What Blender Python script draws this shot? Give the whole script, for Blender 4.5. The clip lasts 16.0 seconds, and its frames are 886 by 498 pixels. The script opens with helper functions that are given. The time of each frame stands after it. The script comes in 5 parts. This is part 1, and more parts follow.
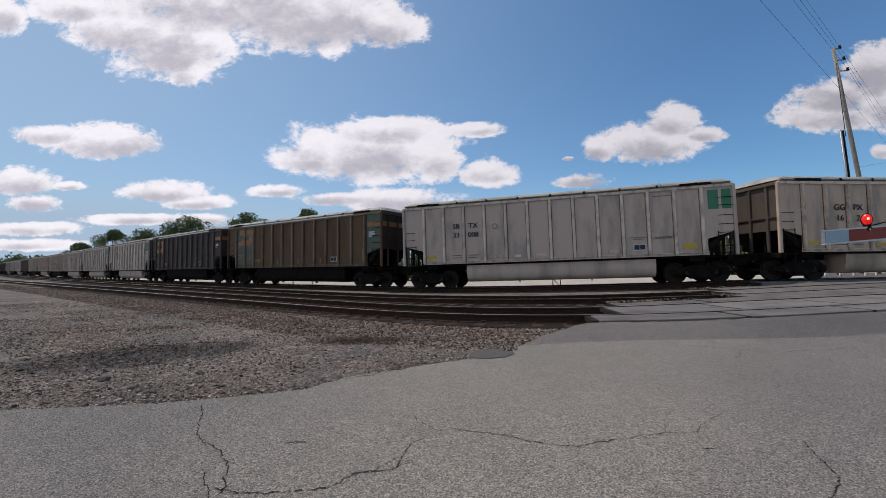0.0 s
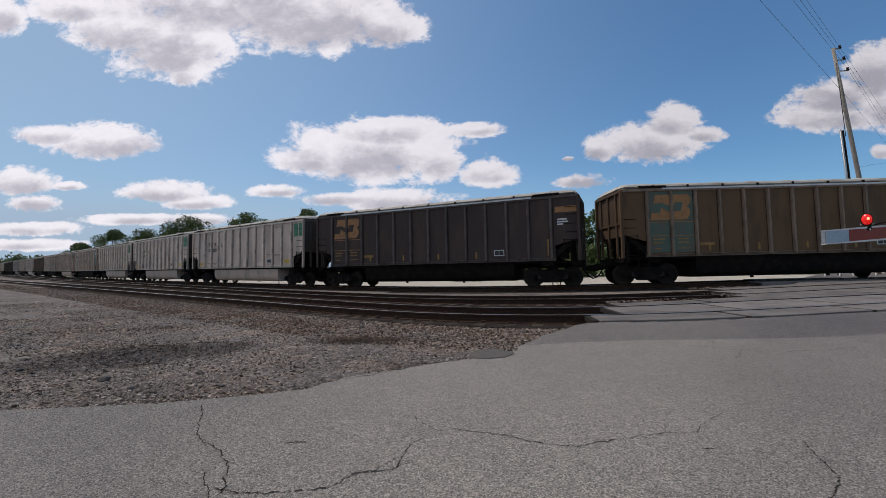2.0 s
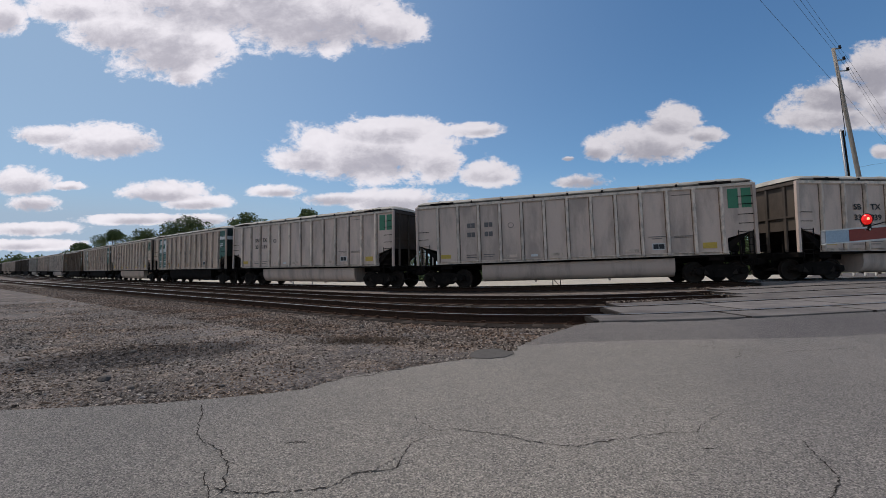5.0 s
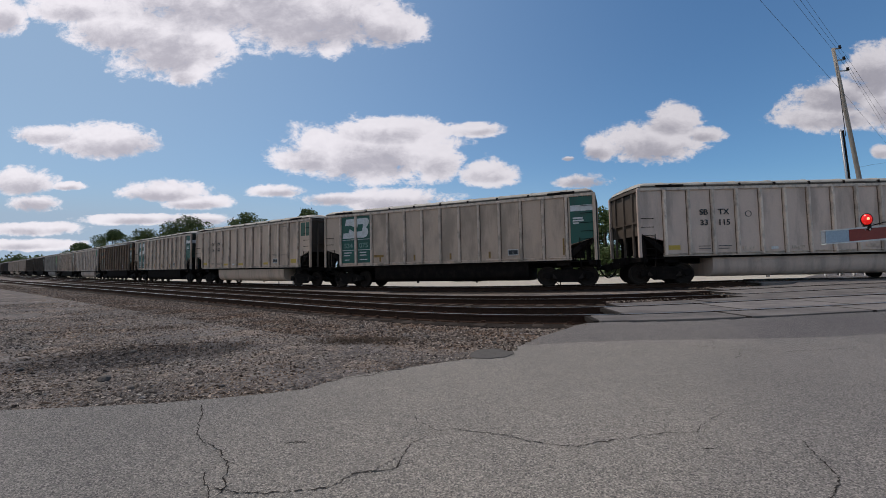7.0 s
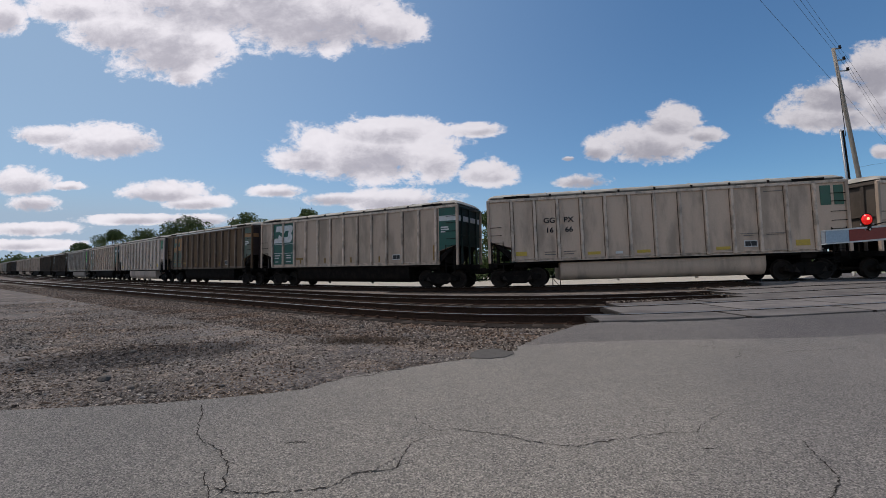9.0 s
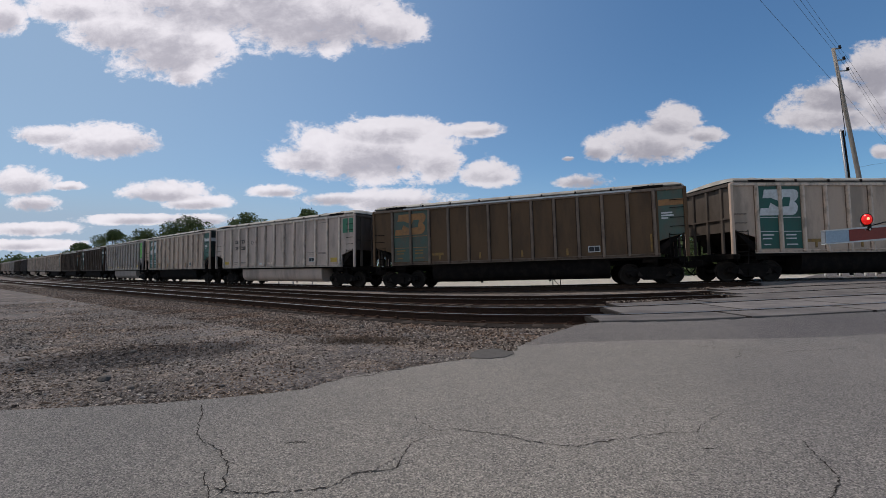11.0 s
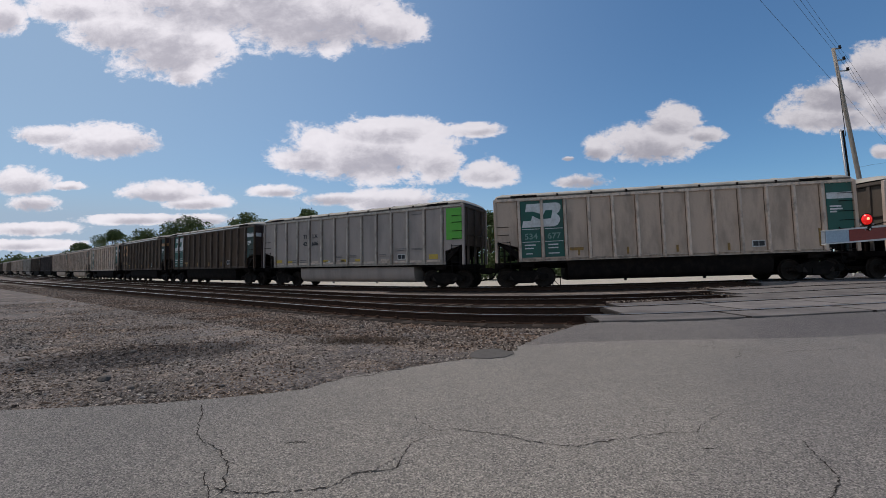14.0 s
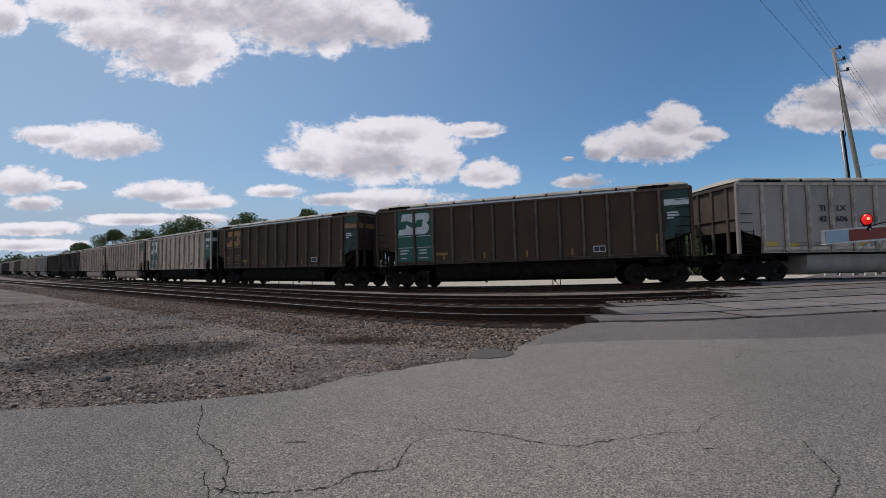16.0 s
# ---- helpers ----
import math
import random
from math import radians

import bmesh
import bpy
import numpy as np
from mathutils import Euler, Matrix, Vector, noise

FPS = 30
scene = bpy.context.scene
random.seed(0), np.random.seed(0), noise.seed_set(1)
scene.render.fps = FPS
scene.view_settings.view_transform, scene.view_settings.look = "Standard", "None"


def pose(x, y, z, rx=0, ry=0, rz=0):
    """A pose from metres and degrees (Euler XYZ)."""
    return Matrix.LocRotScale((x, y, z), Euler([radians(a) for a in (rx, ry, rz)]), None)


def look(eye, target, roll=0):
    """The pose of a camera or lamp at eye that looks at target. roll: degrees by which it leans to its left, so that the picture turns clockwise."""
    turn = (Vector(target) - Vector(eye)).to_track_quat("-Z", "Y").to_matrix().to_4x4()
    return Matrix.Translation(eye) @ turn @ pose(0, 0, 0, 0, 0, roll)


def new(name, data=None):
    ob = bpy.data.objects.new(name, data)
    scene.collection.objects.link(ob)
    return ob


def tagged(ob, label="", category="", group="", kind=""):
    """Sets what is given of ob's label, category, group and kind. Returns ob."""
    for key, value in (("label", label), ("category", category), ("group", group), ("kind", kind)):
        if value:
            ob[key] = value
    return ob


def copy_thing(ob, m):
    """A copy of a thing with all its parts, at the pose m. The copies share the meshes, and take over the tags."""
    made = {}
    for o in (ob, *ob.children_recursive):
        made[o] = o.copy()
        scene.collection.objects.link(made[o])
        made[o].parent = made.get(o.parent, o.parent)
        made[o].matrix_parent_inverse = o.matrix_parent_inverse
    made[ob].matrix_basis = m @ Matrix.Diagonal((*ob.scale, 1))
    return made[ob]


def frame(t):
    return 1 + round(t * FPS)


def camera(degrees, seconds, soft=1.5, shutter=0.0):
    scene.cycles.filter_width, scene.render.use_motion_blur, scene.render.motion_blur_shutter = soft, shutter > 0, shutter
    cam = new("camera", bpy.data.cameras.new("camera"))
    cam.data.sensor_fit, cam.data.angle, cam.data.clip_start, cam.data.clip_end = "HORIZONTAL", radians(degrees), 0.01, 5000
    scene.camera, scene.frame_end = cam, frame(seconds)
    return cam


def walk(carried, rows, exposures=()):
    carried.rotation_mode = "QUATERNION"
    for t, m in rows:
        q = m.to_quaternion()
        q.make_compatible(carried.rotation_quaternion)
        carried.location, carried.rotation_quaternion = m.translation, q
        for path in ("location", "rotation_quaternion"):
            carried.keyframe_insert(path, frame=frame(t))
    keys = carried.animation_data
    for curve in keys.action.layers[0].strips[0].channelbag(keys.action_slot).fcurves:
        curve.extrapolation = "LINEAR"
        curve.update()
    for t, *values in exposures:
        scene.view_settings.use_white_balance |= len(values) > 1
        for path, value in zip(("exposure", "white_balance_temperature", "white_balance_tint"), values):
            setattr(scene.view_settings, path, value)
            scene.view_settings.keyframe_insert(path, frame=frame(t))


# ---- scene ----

# ---------------------------------------------------------------- camera
CAM_Z = 1.2
cam = camera(96.5, 16.0, soft=0.65)
STAND = look((0, 0, CAM_Z), (0, 100, CAM_Z + 4.81), roll=-0.64)
walk(cam, [(0.0, STAND), (16.0, STAND)], exposures=[(0.0, -0.42, 6500, 14), (2.0, -0.49, 6500, 14), (16.0, -0.54, 6500, 14)])

# ---------------------------------------------------------------- world and sun
SUN_DIR = Vector((-0.42, 0.20, 0.88)).normalized()
sun = new("sun", bpy.data.lights.new("sun", "SUN"))
sun.data.energy, sun.data.angle, sun.data.color = 3.7, radians(0.6), (1.0, 0.93, 0.83)
sun.matrix_world = look(SUN_DIR * 60, (0, 0, 0))


class Graph:
    """Short hand for a node tree."""

    def __init__(self, tree):
        self.tree = tree

    def put(self, value, socket):
        if hasattr(value, "is_output"):
            self.tree.links.new(value, socket)
        else:
            socket.default_value = value

    def node(self, kind, **inputs):
        n = self.tree.nodes.new(kind)
        for key, value in inputs.items():
            self.put(value, n.inputs[int(key[1:]) if key[0] == "i" and key[1:].isdigit() else key])
        return n

    def math(self, op, a, b=0.0, clamp=False):
        n = self.tree.nodes.new("ShaderNodeMath")
        n.operation, n.use_clamp = op, clamp
        self.put(a, n.inputs[0])
        self.put(b, n.inputs[1])
        return n.outputs[0]

    def vmath(self, op, a, b):
        n = self.tree.nodes.new("ShaderNodeVectorMath")
        n.operation = op
        self.put(a, n.inputs[0])
        self.put(b, n.inputs[1])
        return n.outputs["Value"] if op == "DOT_PRODUCT" else n.outputs["Vector"]

    def step(self, value, low, high, out_low=0.0, out_high=1.0):
        n = self.tree.nodes.new("ShaderNodeMapRange")
        n.interpolation_type = "SMOOTHSTEP"
        for k, v in enumerate((value, low, high, out_low, out_high)):
            self.put(v, n.inputs[k])
        return n.outputs[0]

    def mix(self, fac, a, b, blend="MIX"):
        n = self.tree.nodes.new("ShaderNodeMix")
        n.data_type, n.blend_type = "RGBA", blend
        self.put(fac, n.inputs[0])
        self.put(a if hasattr(a, "is_output") else (*a, 1.0)[:4], n.inputs[6])
        self.put(b if hasattr(b, "is_output") else (*b, 1.0)[:4], n.inputs[7])
        return n.outputs[2]

    def noise(self, vector, scale, detail=6.0, rough=0.55, distortion=0.0):
        n = self.node("ShaderNodeTexNoise", Vector=vector, Scale=scale, Detail=detail, Roughness=rough, Distortion=distortion)
        return n.outputs[0]


def build_sky():
    world = bpy.data.worlds.new("sky")
    scene.world = world
    world.use_nodes = True
    tree = world.node_tree
    tree.nodes.clear()
    g = Graph(tree)
    sky = g.node("ShaderNodeTexSky")
    sky.sky_type, sky.sun_disc = "NISHITA", False
    sky.sun_elevation = math.asin(SUN_DIR.z)
    sky.sun_rotation = math.atan2(SUN_DIR.x, SUN_DIR.y)
    sky.altitude, sky.air_density, sky.dust_density, sky.ozone_density = 200, 1.0, 0.5, 2.5
    way = g.node("ShaderNodeTexCoord").outputs["Generated"]
    tilt = math.atan(0.0481)
    fwd = g.math("MAXIMUM", g.vmath("DOT_PRODUCT", way, (0, math.cos(tilt), math.sin(tilt))), 0.05)
    u = g.math("DIVIDE", g.vmath("DOT_PRODUCT", way, (1, 0, 0)), fwd)
    w = g.math("DIVIDE", g.vmath("DOT_PRODUCT", way, (0, -math.sin(tilt), math.cos(tilt))), fwd)
    xyz = g.node("ShaderNodeCombineXYZ", X=u, Y=g.math("MULTIPLY", w, 1.5), Z=0.3).outputs[0]
    billow = g.noise(xyz, 5.5, 9.0, 0.6, 0.25)
    puff = g.noise(xyz, 15.0, 9.0, 0.66, 0.35)
    curl = g.noise(xyz, 46.0, 6.0, 0.62, 0.5)
    rag = g.math("ADD", g.math("MULTIPLY", g.math("SUBTRACT", billow, 0.5), 1.7), g.math("MULTIPLY", g.math("SUBTRACT", puff, 0.5), 2.3))
    rag = g.math("ADD", rag, g.math("MULTIPLY", g.math("SUBTRACT", curl, 0.5), 0.9))
    # heaps: centre, half width, height above and below the centre line
    heaps = [(-0.506, 0.663, 0.446, 0.091, 0.129), (-0.320, 0.604, 0.267, 0.091, 0.114), (-0.677, 0.535, 0.178, 0.091, 0.106), (-0.813, 0.572, 0.149, 0.091, 0.073), (-0.134, 0.567, 0.116, 0.068, 0.061),
             (-0.649, 0.457, 0.048, 0.045, 0.042), (-0.934, 0.623, 0.119, 0.061, 0.045), (-1.103, 0.603, 0.059, 0.053, 0.053), (-0.849, 0.280, 0.166, 0.051, 0.048), (-0.999, 0.301, 0.097, 0.027, 0.030),
             (-1.063, 0.181, 0.097, 0.042, 0.038), (-1.034, 0.130, 0.074, 0.021, 0.030), (-0.946, 0.169, 0.048, 0.014, 0.012), (-0.706, 0.150, 0.126, 0.036, 0.027), (-0.620, 0.124, 0.097, 0.023, 0.020),
             (-0.777, 0.086, 0.141, 0.014, 0.018), (-0.620, 0.081, 0.097, 0.018, 0.018), (-1.034, 0.064, 0.134, 0.018, 0.021), (-1.063, 0.024, 0.163, 0.015, 0.018), (-0.420, 0.151, 0.082, 0.020, 0.017),
             (-0.263, 0.132, 0.111, 0.017, 0.023), (-0.120, 0.125, 0.163, 0.033, 0.036), (-0.191, 0.254, 0.238, 0.083, 0.091), (-0.120, 0.305, 0.163, 0.033, 0.045), (-0.320, 0.230, 0.126, 0.039, 0.038),
             (0.083, 0.301, 0.082, 0.023, 0.020), (-0.013, 0.230, 0.074, 0.045, 0.064), (0.116, 0.189, 0.086, 0.038, 0.032), (0.351, 0.167, 0.082, 0.026, 0.020), (0.530, 0.266, 0.141, 0.058, 0.058),
             (0.587, 0.318, 0.077, 0.050, 0.045), (0.666, 0.282, 0.059, 0.024, 0.021), (0.397, 0.248, 0.053, 0.036, 0.033), (0.320, 0.225, 0.021, 0.008, 0.008), (0.980, 0.329, 0.166, 0.045, 0.045),
             (0.994, 0.386, 0.119, 0.042, 0.061), (1.097, 0.450, 0.089, 0.070, 0.091), (1.130, 0.357, 0.089, 0.091, 0.073), (1.111, 0.233, 0.033, 0.021, 0.020)]
    best, low = None, None
    for cu, cw, a, up, down in heaps:
        dx = g.math("DIVIDE", g.math("SUBTRACT", u, cu), a)
        dy = g.math("SUBTRACT", w, cw)
        dy = g.math("ADD", g.math("DIVIDE", g.math("MAXIMUM", dy, 0.0), up), g.math("DIVIDE", g.math("MINIMUM", dy, 0.0), down))
        body = g.math("SUBTRACT", 1.0, g.math("ADD", g.math("MULTIPLY", dx, dx), g.math("MULTIPLY", dy, dy)))
        best = body if best is None else g.math("MAXIMUM", best, body)
        under = g.math("MULTIPLY", g.math("MAXIMUM", body, 0.0), g.math("SUBTRACT", 0.35, dy))
        low = under if low is None else g.math("MAXIMUM", low, under)
    # the rest of the sky carries the same scattered clouds
    away = g.node("ShaderNodeMapping", Vector=way, Scale=(1.0, 1.0, 2.2)).outputs[0]
    other = g.step(g.noise(away, 2.2, 8.0, 0.58), 0.52, 0.62)
    behind = g.step(g.vmath("DOT_PRODUCT", way, (0, 1, 0)), 0.42, 0.30)
    cover = g.step(g.math("ADD", best, rag), -0.16, 0.50)
    cover = g.math("MAXIMUM", g.math("MULTIPLY", cover, g.math("SUBTRACT", 1.0, behind)), g.math("MULTIPLY", other, behind))
    lump = g.math("ADD", g.math("MULTIPLY", g.math("SUBTRACT", billow, 0.5), -1.6), g.math("MULTIPLY", g.math("SUBTRACT", puff, 0.5), -0.9))
    shade = g.step(g.math("ADD", low, lump), 0.02, 0.80)
    white = g.mix(shade, (0.97, 0.95, 0.985), (0.53, 0.52, 0.575))
    white = g.mix(g.step(curl, 0.35, 0.7), white, g.mix(1.0, white, (0.95, 0.95, 0.955), "MULTIPLY"))
    haze = g.step(w, 0.22, -0.04)
    air = g.node("ShaderNodeBackground", Strength=0.145)
    tint = g.mix(1.0, sky.outputs[0], (0.66, 0.95, 1.06), "MULTIPLY")
    g.put(tint, air.inputs["Color"])
    veil = g.node("ShaderNodeBackground", Color=(0.54, 0.73, 0.92, 1), Strength=0.93)
    cloud = g.node("ShaderNodeBackground", Strength=g.step(u, -0.6, 0.9, 1.31, 0.96))
    g.put(white, cloud.inputs["Color"])
    a = g.node("ShaderNodeMixShader", i0=g.math("ADD", g.math("MULTIPLY", haze, g.step(u, 0.6, -0.9, 0.45, 0.8)), g.step(u, 0.8, -1.2, 0.0, 0.66)), i1=air.outputs[0], i2=veil.outputs[0])
    b = g.node("ShaderNodeMixShader", i0=g.math("MULTIPLY", cover, 0.96), i1=a.outputs[0], i2=cloud.outputs[0])
    out = g.node("ShaderNodeOutputWorld")
    tree.links.new(b.outputs[0], out.inputs[0])


build_sky()


# ---------------------------------------------------------------- materials
def material(name, base, rough=0.7, metal=0.0, second=None, amount=0.4, scale=3.0, grain=40.0, bump=0.15, streak=0.0, vary=0.0, spec=0.4, mask=(0.42, 0.68), depth=0.01, speck=None):
    """A worn surface: two scales of noise between base and second, with fine relief; streak draws the large one out downwards."""
    m = bpy.data.materials.new(name)
    m.use_nodes = True
    tree = m.node_tree
    g = Graph(tree)
    shader = tree.nodes["Principled BSDF"]
    where = g.node("ShaderNodeTexCoord").outputs["Object"]
    dirt = where
    info = g.node("ShaderNodeObjectInfo").outputs["Random"]
    shift = g.node("ShaderNodeCombineXYZ", X=g.math("MULTIPLY", info, 37.0), Y=g.math("MULTIPLY", info, 11.0), Z=g.math("MULTIPLY", info, 5.0)).outputs[0]
    if vary:
        dirt = g.vmath("ADD", where, shift)
    if streak:
        dirt = g.node("ShaderNodeMapping", Vector=dirt, Scale=(1.0, 1.0, 1.0 - streak)).outputs[0]
    big = g.step(g.noise(dirt, scale, 5.0, 0.6), *mask)
    fine = g.noise(where, grain, 4.0, 0.65)
    second = second or tuple(c * 0.6 for c in base)
    colour = g.mix(g.math("MULTIPLY", big, amount), base, second)
    colour = g.mix(g.step(fine, 0.3, 0.75, 0.0, min(1.0, amount + 0.25) if speck is None else speck), colour, g.mix(1.0, colour, (0.72, 0.72, 0.72), "MULTIPLY"))
    if vary:
        tone = g.math("ADD", 1.0 - vary, g.math("MULTIPLY", info, 2 * vary))
        tone = g.node("ShaderNodeCombineColor", Red=tone, Green=tone, Blue=tone).outputs[0]
        colour = g.mix(1.0, colour, tone, "MULTIPLY")
    g.put(colour, shader.inputs["Base Color"])
    g.put(g.math("ADD", rough - 0.08, g.math("MULTIPLY", fine, 0.16)), shader.inputs["Roughness"])
    shader.inputs["Metallic"].default_value = metal
    shader.inputs["Specular IOR Level"].default_value = spec
    if bump:
        b = g.node("ShaderNodeBump", Strength=bump, Distance=depth, Height=fine)
        g.put(b.outputs[0], shader.inputs["Normal"])
    return m


def glowing(name, colour, strength):
    m = material(name, colour, 0.25, spec=0.5, bump=0.0)
    shader = m.node_tree.nodes["Principled BSDF"]
    shader.inputs["Emission Color"].default_value = (*colour, 1)
    shader.inputs["Emission Strength"].default_value = strength
    return m


def asphalt_material(name, base, second, patch):
    m = bpy.data.materials.new(name)
    m.use_nodes = True
    tree = m.node_tree
    g = Graph(tree)
    shader = tree.nodes["Principled BSDF"]
    where = g.node("ShaderNodeTexCoord").outputs["Object"]
    wide = g.step(g.noise(where, 0.35, 5.0, 0.6), 0.3, 0.7)
    mid = g.step(g.noise(where, 2.3, 6.0, 0.6), 0.3, 0.75)
    chips = g.node("ShaderNodeTexVoronoi", Vector=where, Scale=135.0)
    fleck = g.node("ShaderNodeSeparateColor", Color=chips.outputs["Color"]).outputs[0]
    fine = g.noise(where, 160.0, 3.0, 0.7)
    colour = g.mix(wide, base, second)
    colour = g.mix(g.math("MULTIPLY", mid, 0.35), colour, patch)
    # darker and bluer towards the west, with an uneven border
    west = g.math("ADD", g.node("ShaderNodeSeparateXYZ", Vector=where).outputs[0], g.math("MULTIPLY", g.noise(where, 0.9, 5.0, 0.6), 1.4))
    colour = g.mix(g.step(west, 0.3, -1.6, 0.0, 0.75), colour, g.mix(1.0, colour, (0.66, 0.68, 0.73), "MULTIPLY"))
    # darker, cooler grey east of a slanting, uneven line
    place = g.node("ShaderNodeSeparateXYZ", Vector=where).outputs
    east = g.math("SUBTRACT", g.math("SUBTRACT", place[0], g.math("MULTIPLY", place[1], 0.70)), g.math("MULTIPLY", g.noise(where, 0.8, 5.0, 0.6), 0.9))
    colour = g.mix(g.step(east, -1.1, 0.5), colour, g.mix(1.0, colour, (0.83, 0.835, 0.87), "MULTIPLY"))
    colour = g.mix(g.step(fleck, 0.55, 1.0, 0.0, 0.75), colour, g.mix(1.0, colour, (2.3, 2.25, 2.2), "MULTIPLY"))
    colour = g.mix(g.step(fleck, 0.40, 0.0, 0.0, 0.8), colour, g.mix(1.0, colour, (0.26, 0.26, 0.27), "MULTIPLY"))
    g.put(colour, shader.inputs["Base Color"])
    shader.inputs["Roughness"].default_value = 0.88
    shader.inputs["Specular IOR Level"].default_value = 0.25
    relief = g.math("ADD", g.math("MULTIPLY", chips.outputs["Distance"], 0.7), g.math("MULTIPLY", fine, 0.4))
    b = g.node("ShaderNodeBump", Strength=0.7, Distance=0.008, Height=relief)
    g.put(b.outputs[0], shader.inputs["Normal"])
    return m


def damp_mask(g, where):
    """A damp patch with a ragged edge on the gravel."""
    part_of = g.node("ShaderNodeSeparateXYZ", Vector=where).outputs
    dx = g.math("DIVIDE", g.math("ADD", part_of[0], 4.3), 1.55)
    dy = g.math("DIVIDE", g.math("SUBTRACT", g.math("SUBTRACT", part_of[1], 5.75), g.math("MULTIPLY", g.math("ADD", part_of[0], 4.3), 0.30)), 0.85)
    damp = g.math("SUBTRACT", 1.0, g.math("ADD", g.math("MULTIPLY", dx, dx), g.math("MULTIPLY", dy, dy)))
    damp = g.step(g.math("ADD", damp, g.math("MULTIPLY", g.math("SUBTRACT", g.noise(where, 1.6, 6.0, 0.65), 0.5), 2.0)), -0.5, 0.7)
    return damp


def ground_material():
    """Crushed stone and dust near the tracks, with a damp patch, a pale lot beyond them, and grass far off."""
    m = bpy.data.materials.new("gravel_ground")
    m.use_nodes = True
    tree = m.node_tree
    g = Graph(tree)
    shader = tree.nodes["Principled BSDF"]
    where = g.node("ShaderNodeTexCoord").outputs["Object"]
    part_of = g.node("ShaderNodeSeparateXYZ", Vector=where).outputs
    wide = g.step(g.noise(where, 0.4, 6.0, 0.62), 0.36, 0.66)
    mid = g.step(g.noise(where, 2.6, 6.0, 0.65), 0.35, 0.7)
    chips = g.node("ShaderNodeTexVoronoi", Vector=where, Scale=28.0)
    fleck = g.node("ShaderNodeSeparateColor", Color=chips.outputs["Color"]).outputs[0]
    colour = g.mix(wide, (0.130, 0.113, 0.102), (0.215, 0.189, 0.169))
    colour = g.mix(g.math("MULTIPLY", mid, 0.5), colour, (0.085, 0.074, 0.068))
    colour = g.mix(0.55, colour, g.mix(fleck, g.mix(1.0, colour, (0.25, 0.25, 0.27), "MULTIPLY"), g.mix(1.0, colour, (1.95, 1.93, 1.92), "MULTIPLY")))
    damp = damp_mask(g, where)
    colour = g.mix(g.math("MULTIPLY", damp, 0.85), colour, (0.045, 0.043, 0.045))
    lumps = g.node("ShaderNodeTexVoronoi", Vector=where, Scale=9.0)
    lump = g.node("ShaderNodeSeparateColor", Color=lumps.outputs["Color"]).outputs[1]
    colour = g.mix(g.step(lump, 0.55, 1.0, 0.0, 0.55), colour, g.mix(1.0, colour, (0.45, 0.43, 0.42), "MULTIPLY"))
    colour = g.mix(g.step(g.noise(where, 1.1, 7.0, 0.7), 0.47, 0.62, 0.0, 0.8), colour, g.mix(1.0, colour, (1.45, 1.30, 1.15), "MULTIPLY"))
    colour = g.mix(g.step(g.noise(where, 5.0, 8.0, 0.75), 0.44, 0.60, 0.0, 0.45), colour, g.mix(1.0, colour, (0.55, 0.54, 0.55), "MULTIPLY"))
    lot = g.step(g.math("ADD", part_of[1], g.math("MULTIPLY", part_of[0], 0.72)), 24.5, 26.0)
    colour = g.mix(lot, colour, g.mix(mid, (0.50, 0.45, 0.37), (0.40, 0.36, 0.30)))
    green = g.step(g.math("ADD", part_of[1], g.math("MULTIPLY", part_of[0], 0.75)), 52.0, 60.0)
    colour = g.mix(green, colour, g.mix(mid, (0.10, 0.14, 0.045), (0.16, 0.17, 0.07)))
    g.put(colour, shader.inputs["Base Color"])
    shader.inputs["Roughness"].default_value = 0.92
    shader.inputs["Specular IOR Level"].default_value = 0.2
    b = g.node("ShaderNodeBump", Strength=0.8, Distance=0.02, Height=g.math("ADD", chips.outputs["Distance"], g.math("MULTIPLY", fleck, 0.5)))
    g.put(b.outputs[0], shader.inputs["Normal"])
    return m


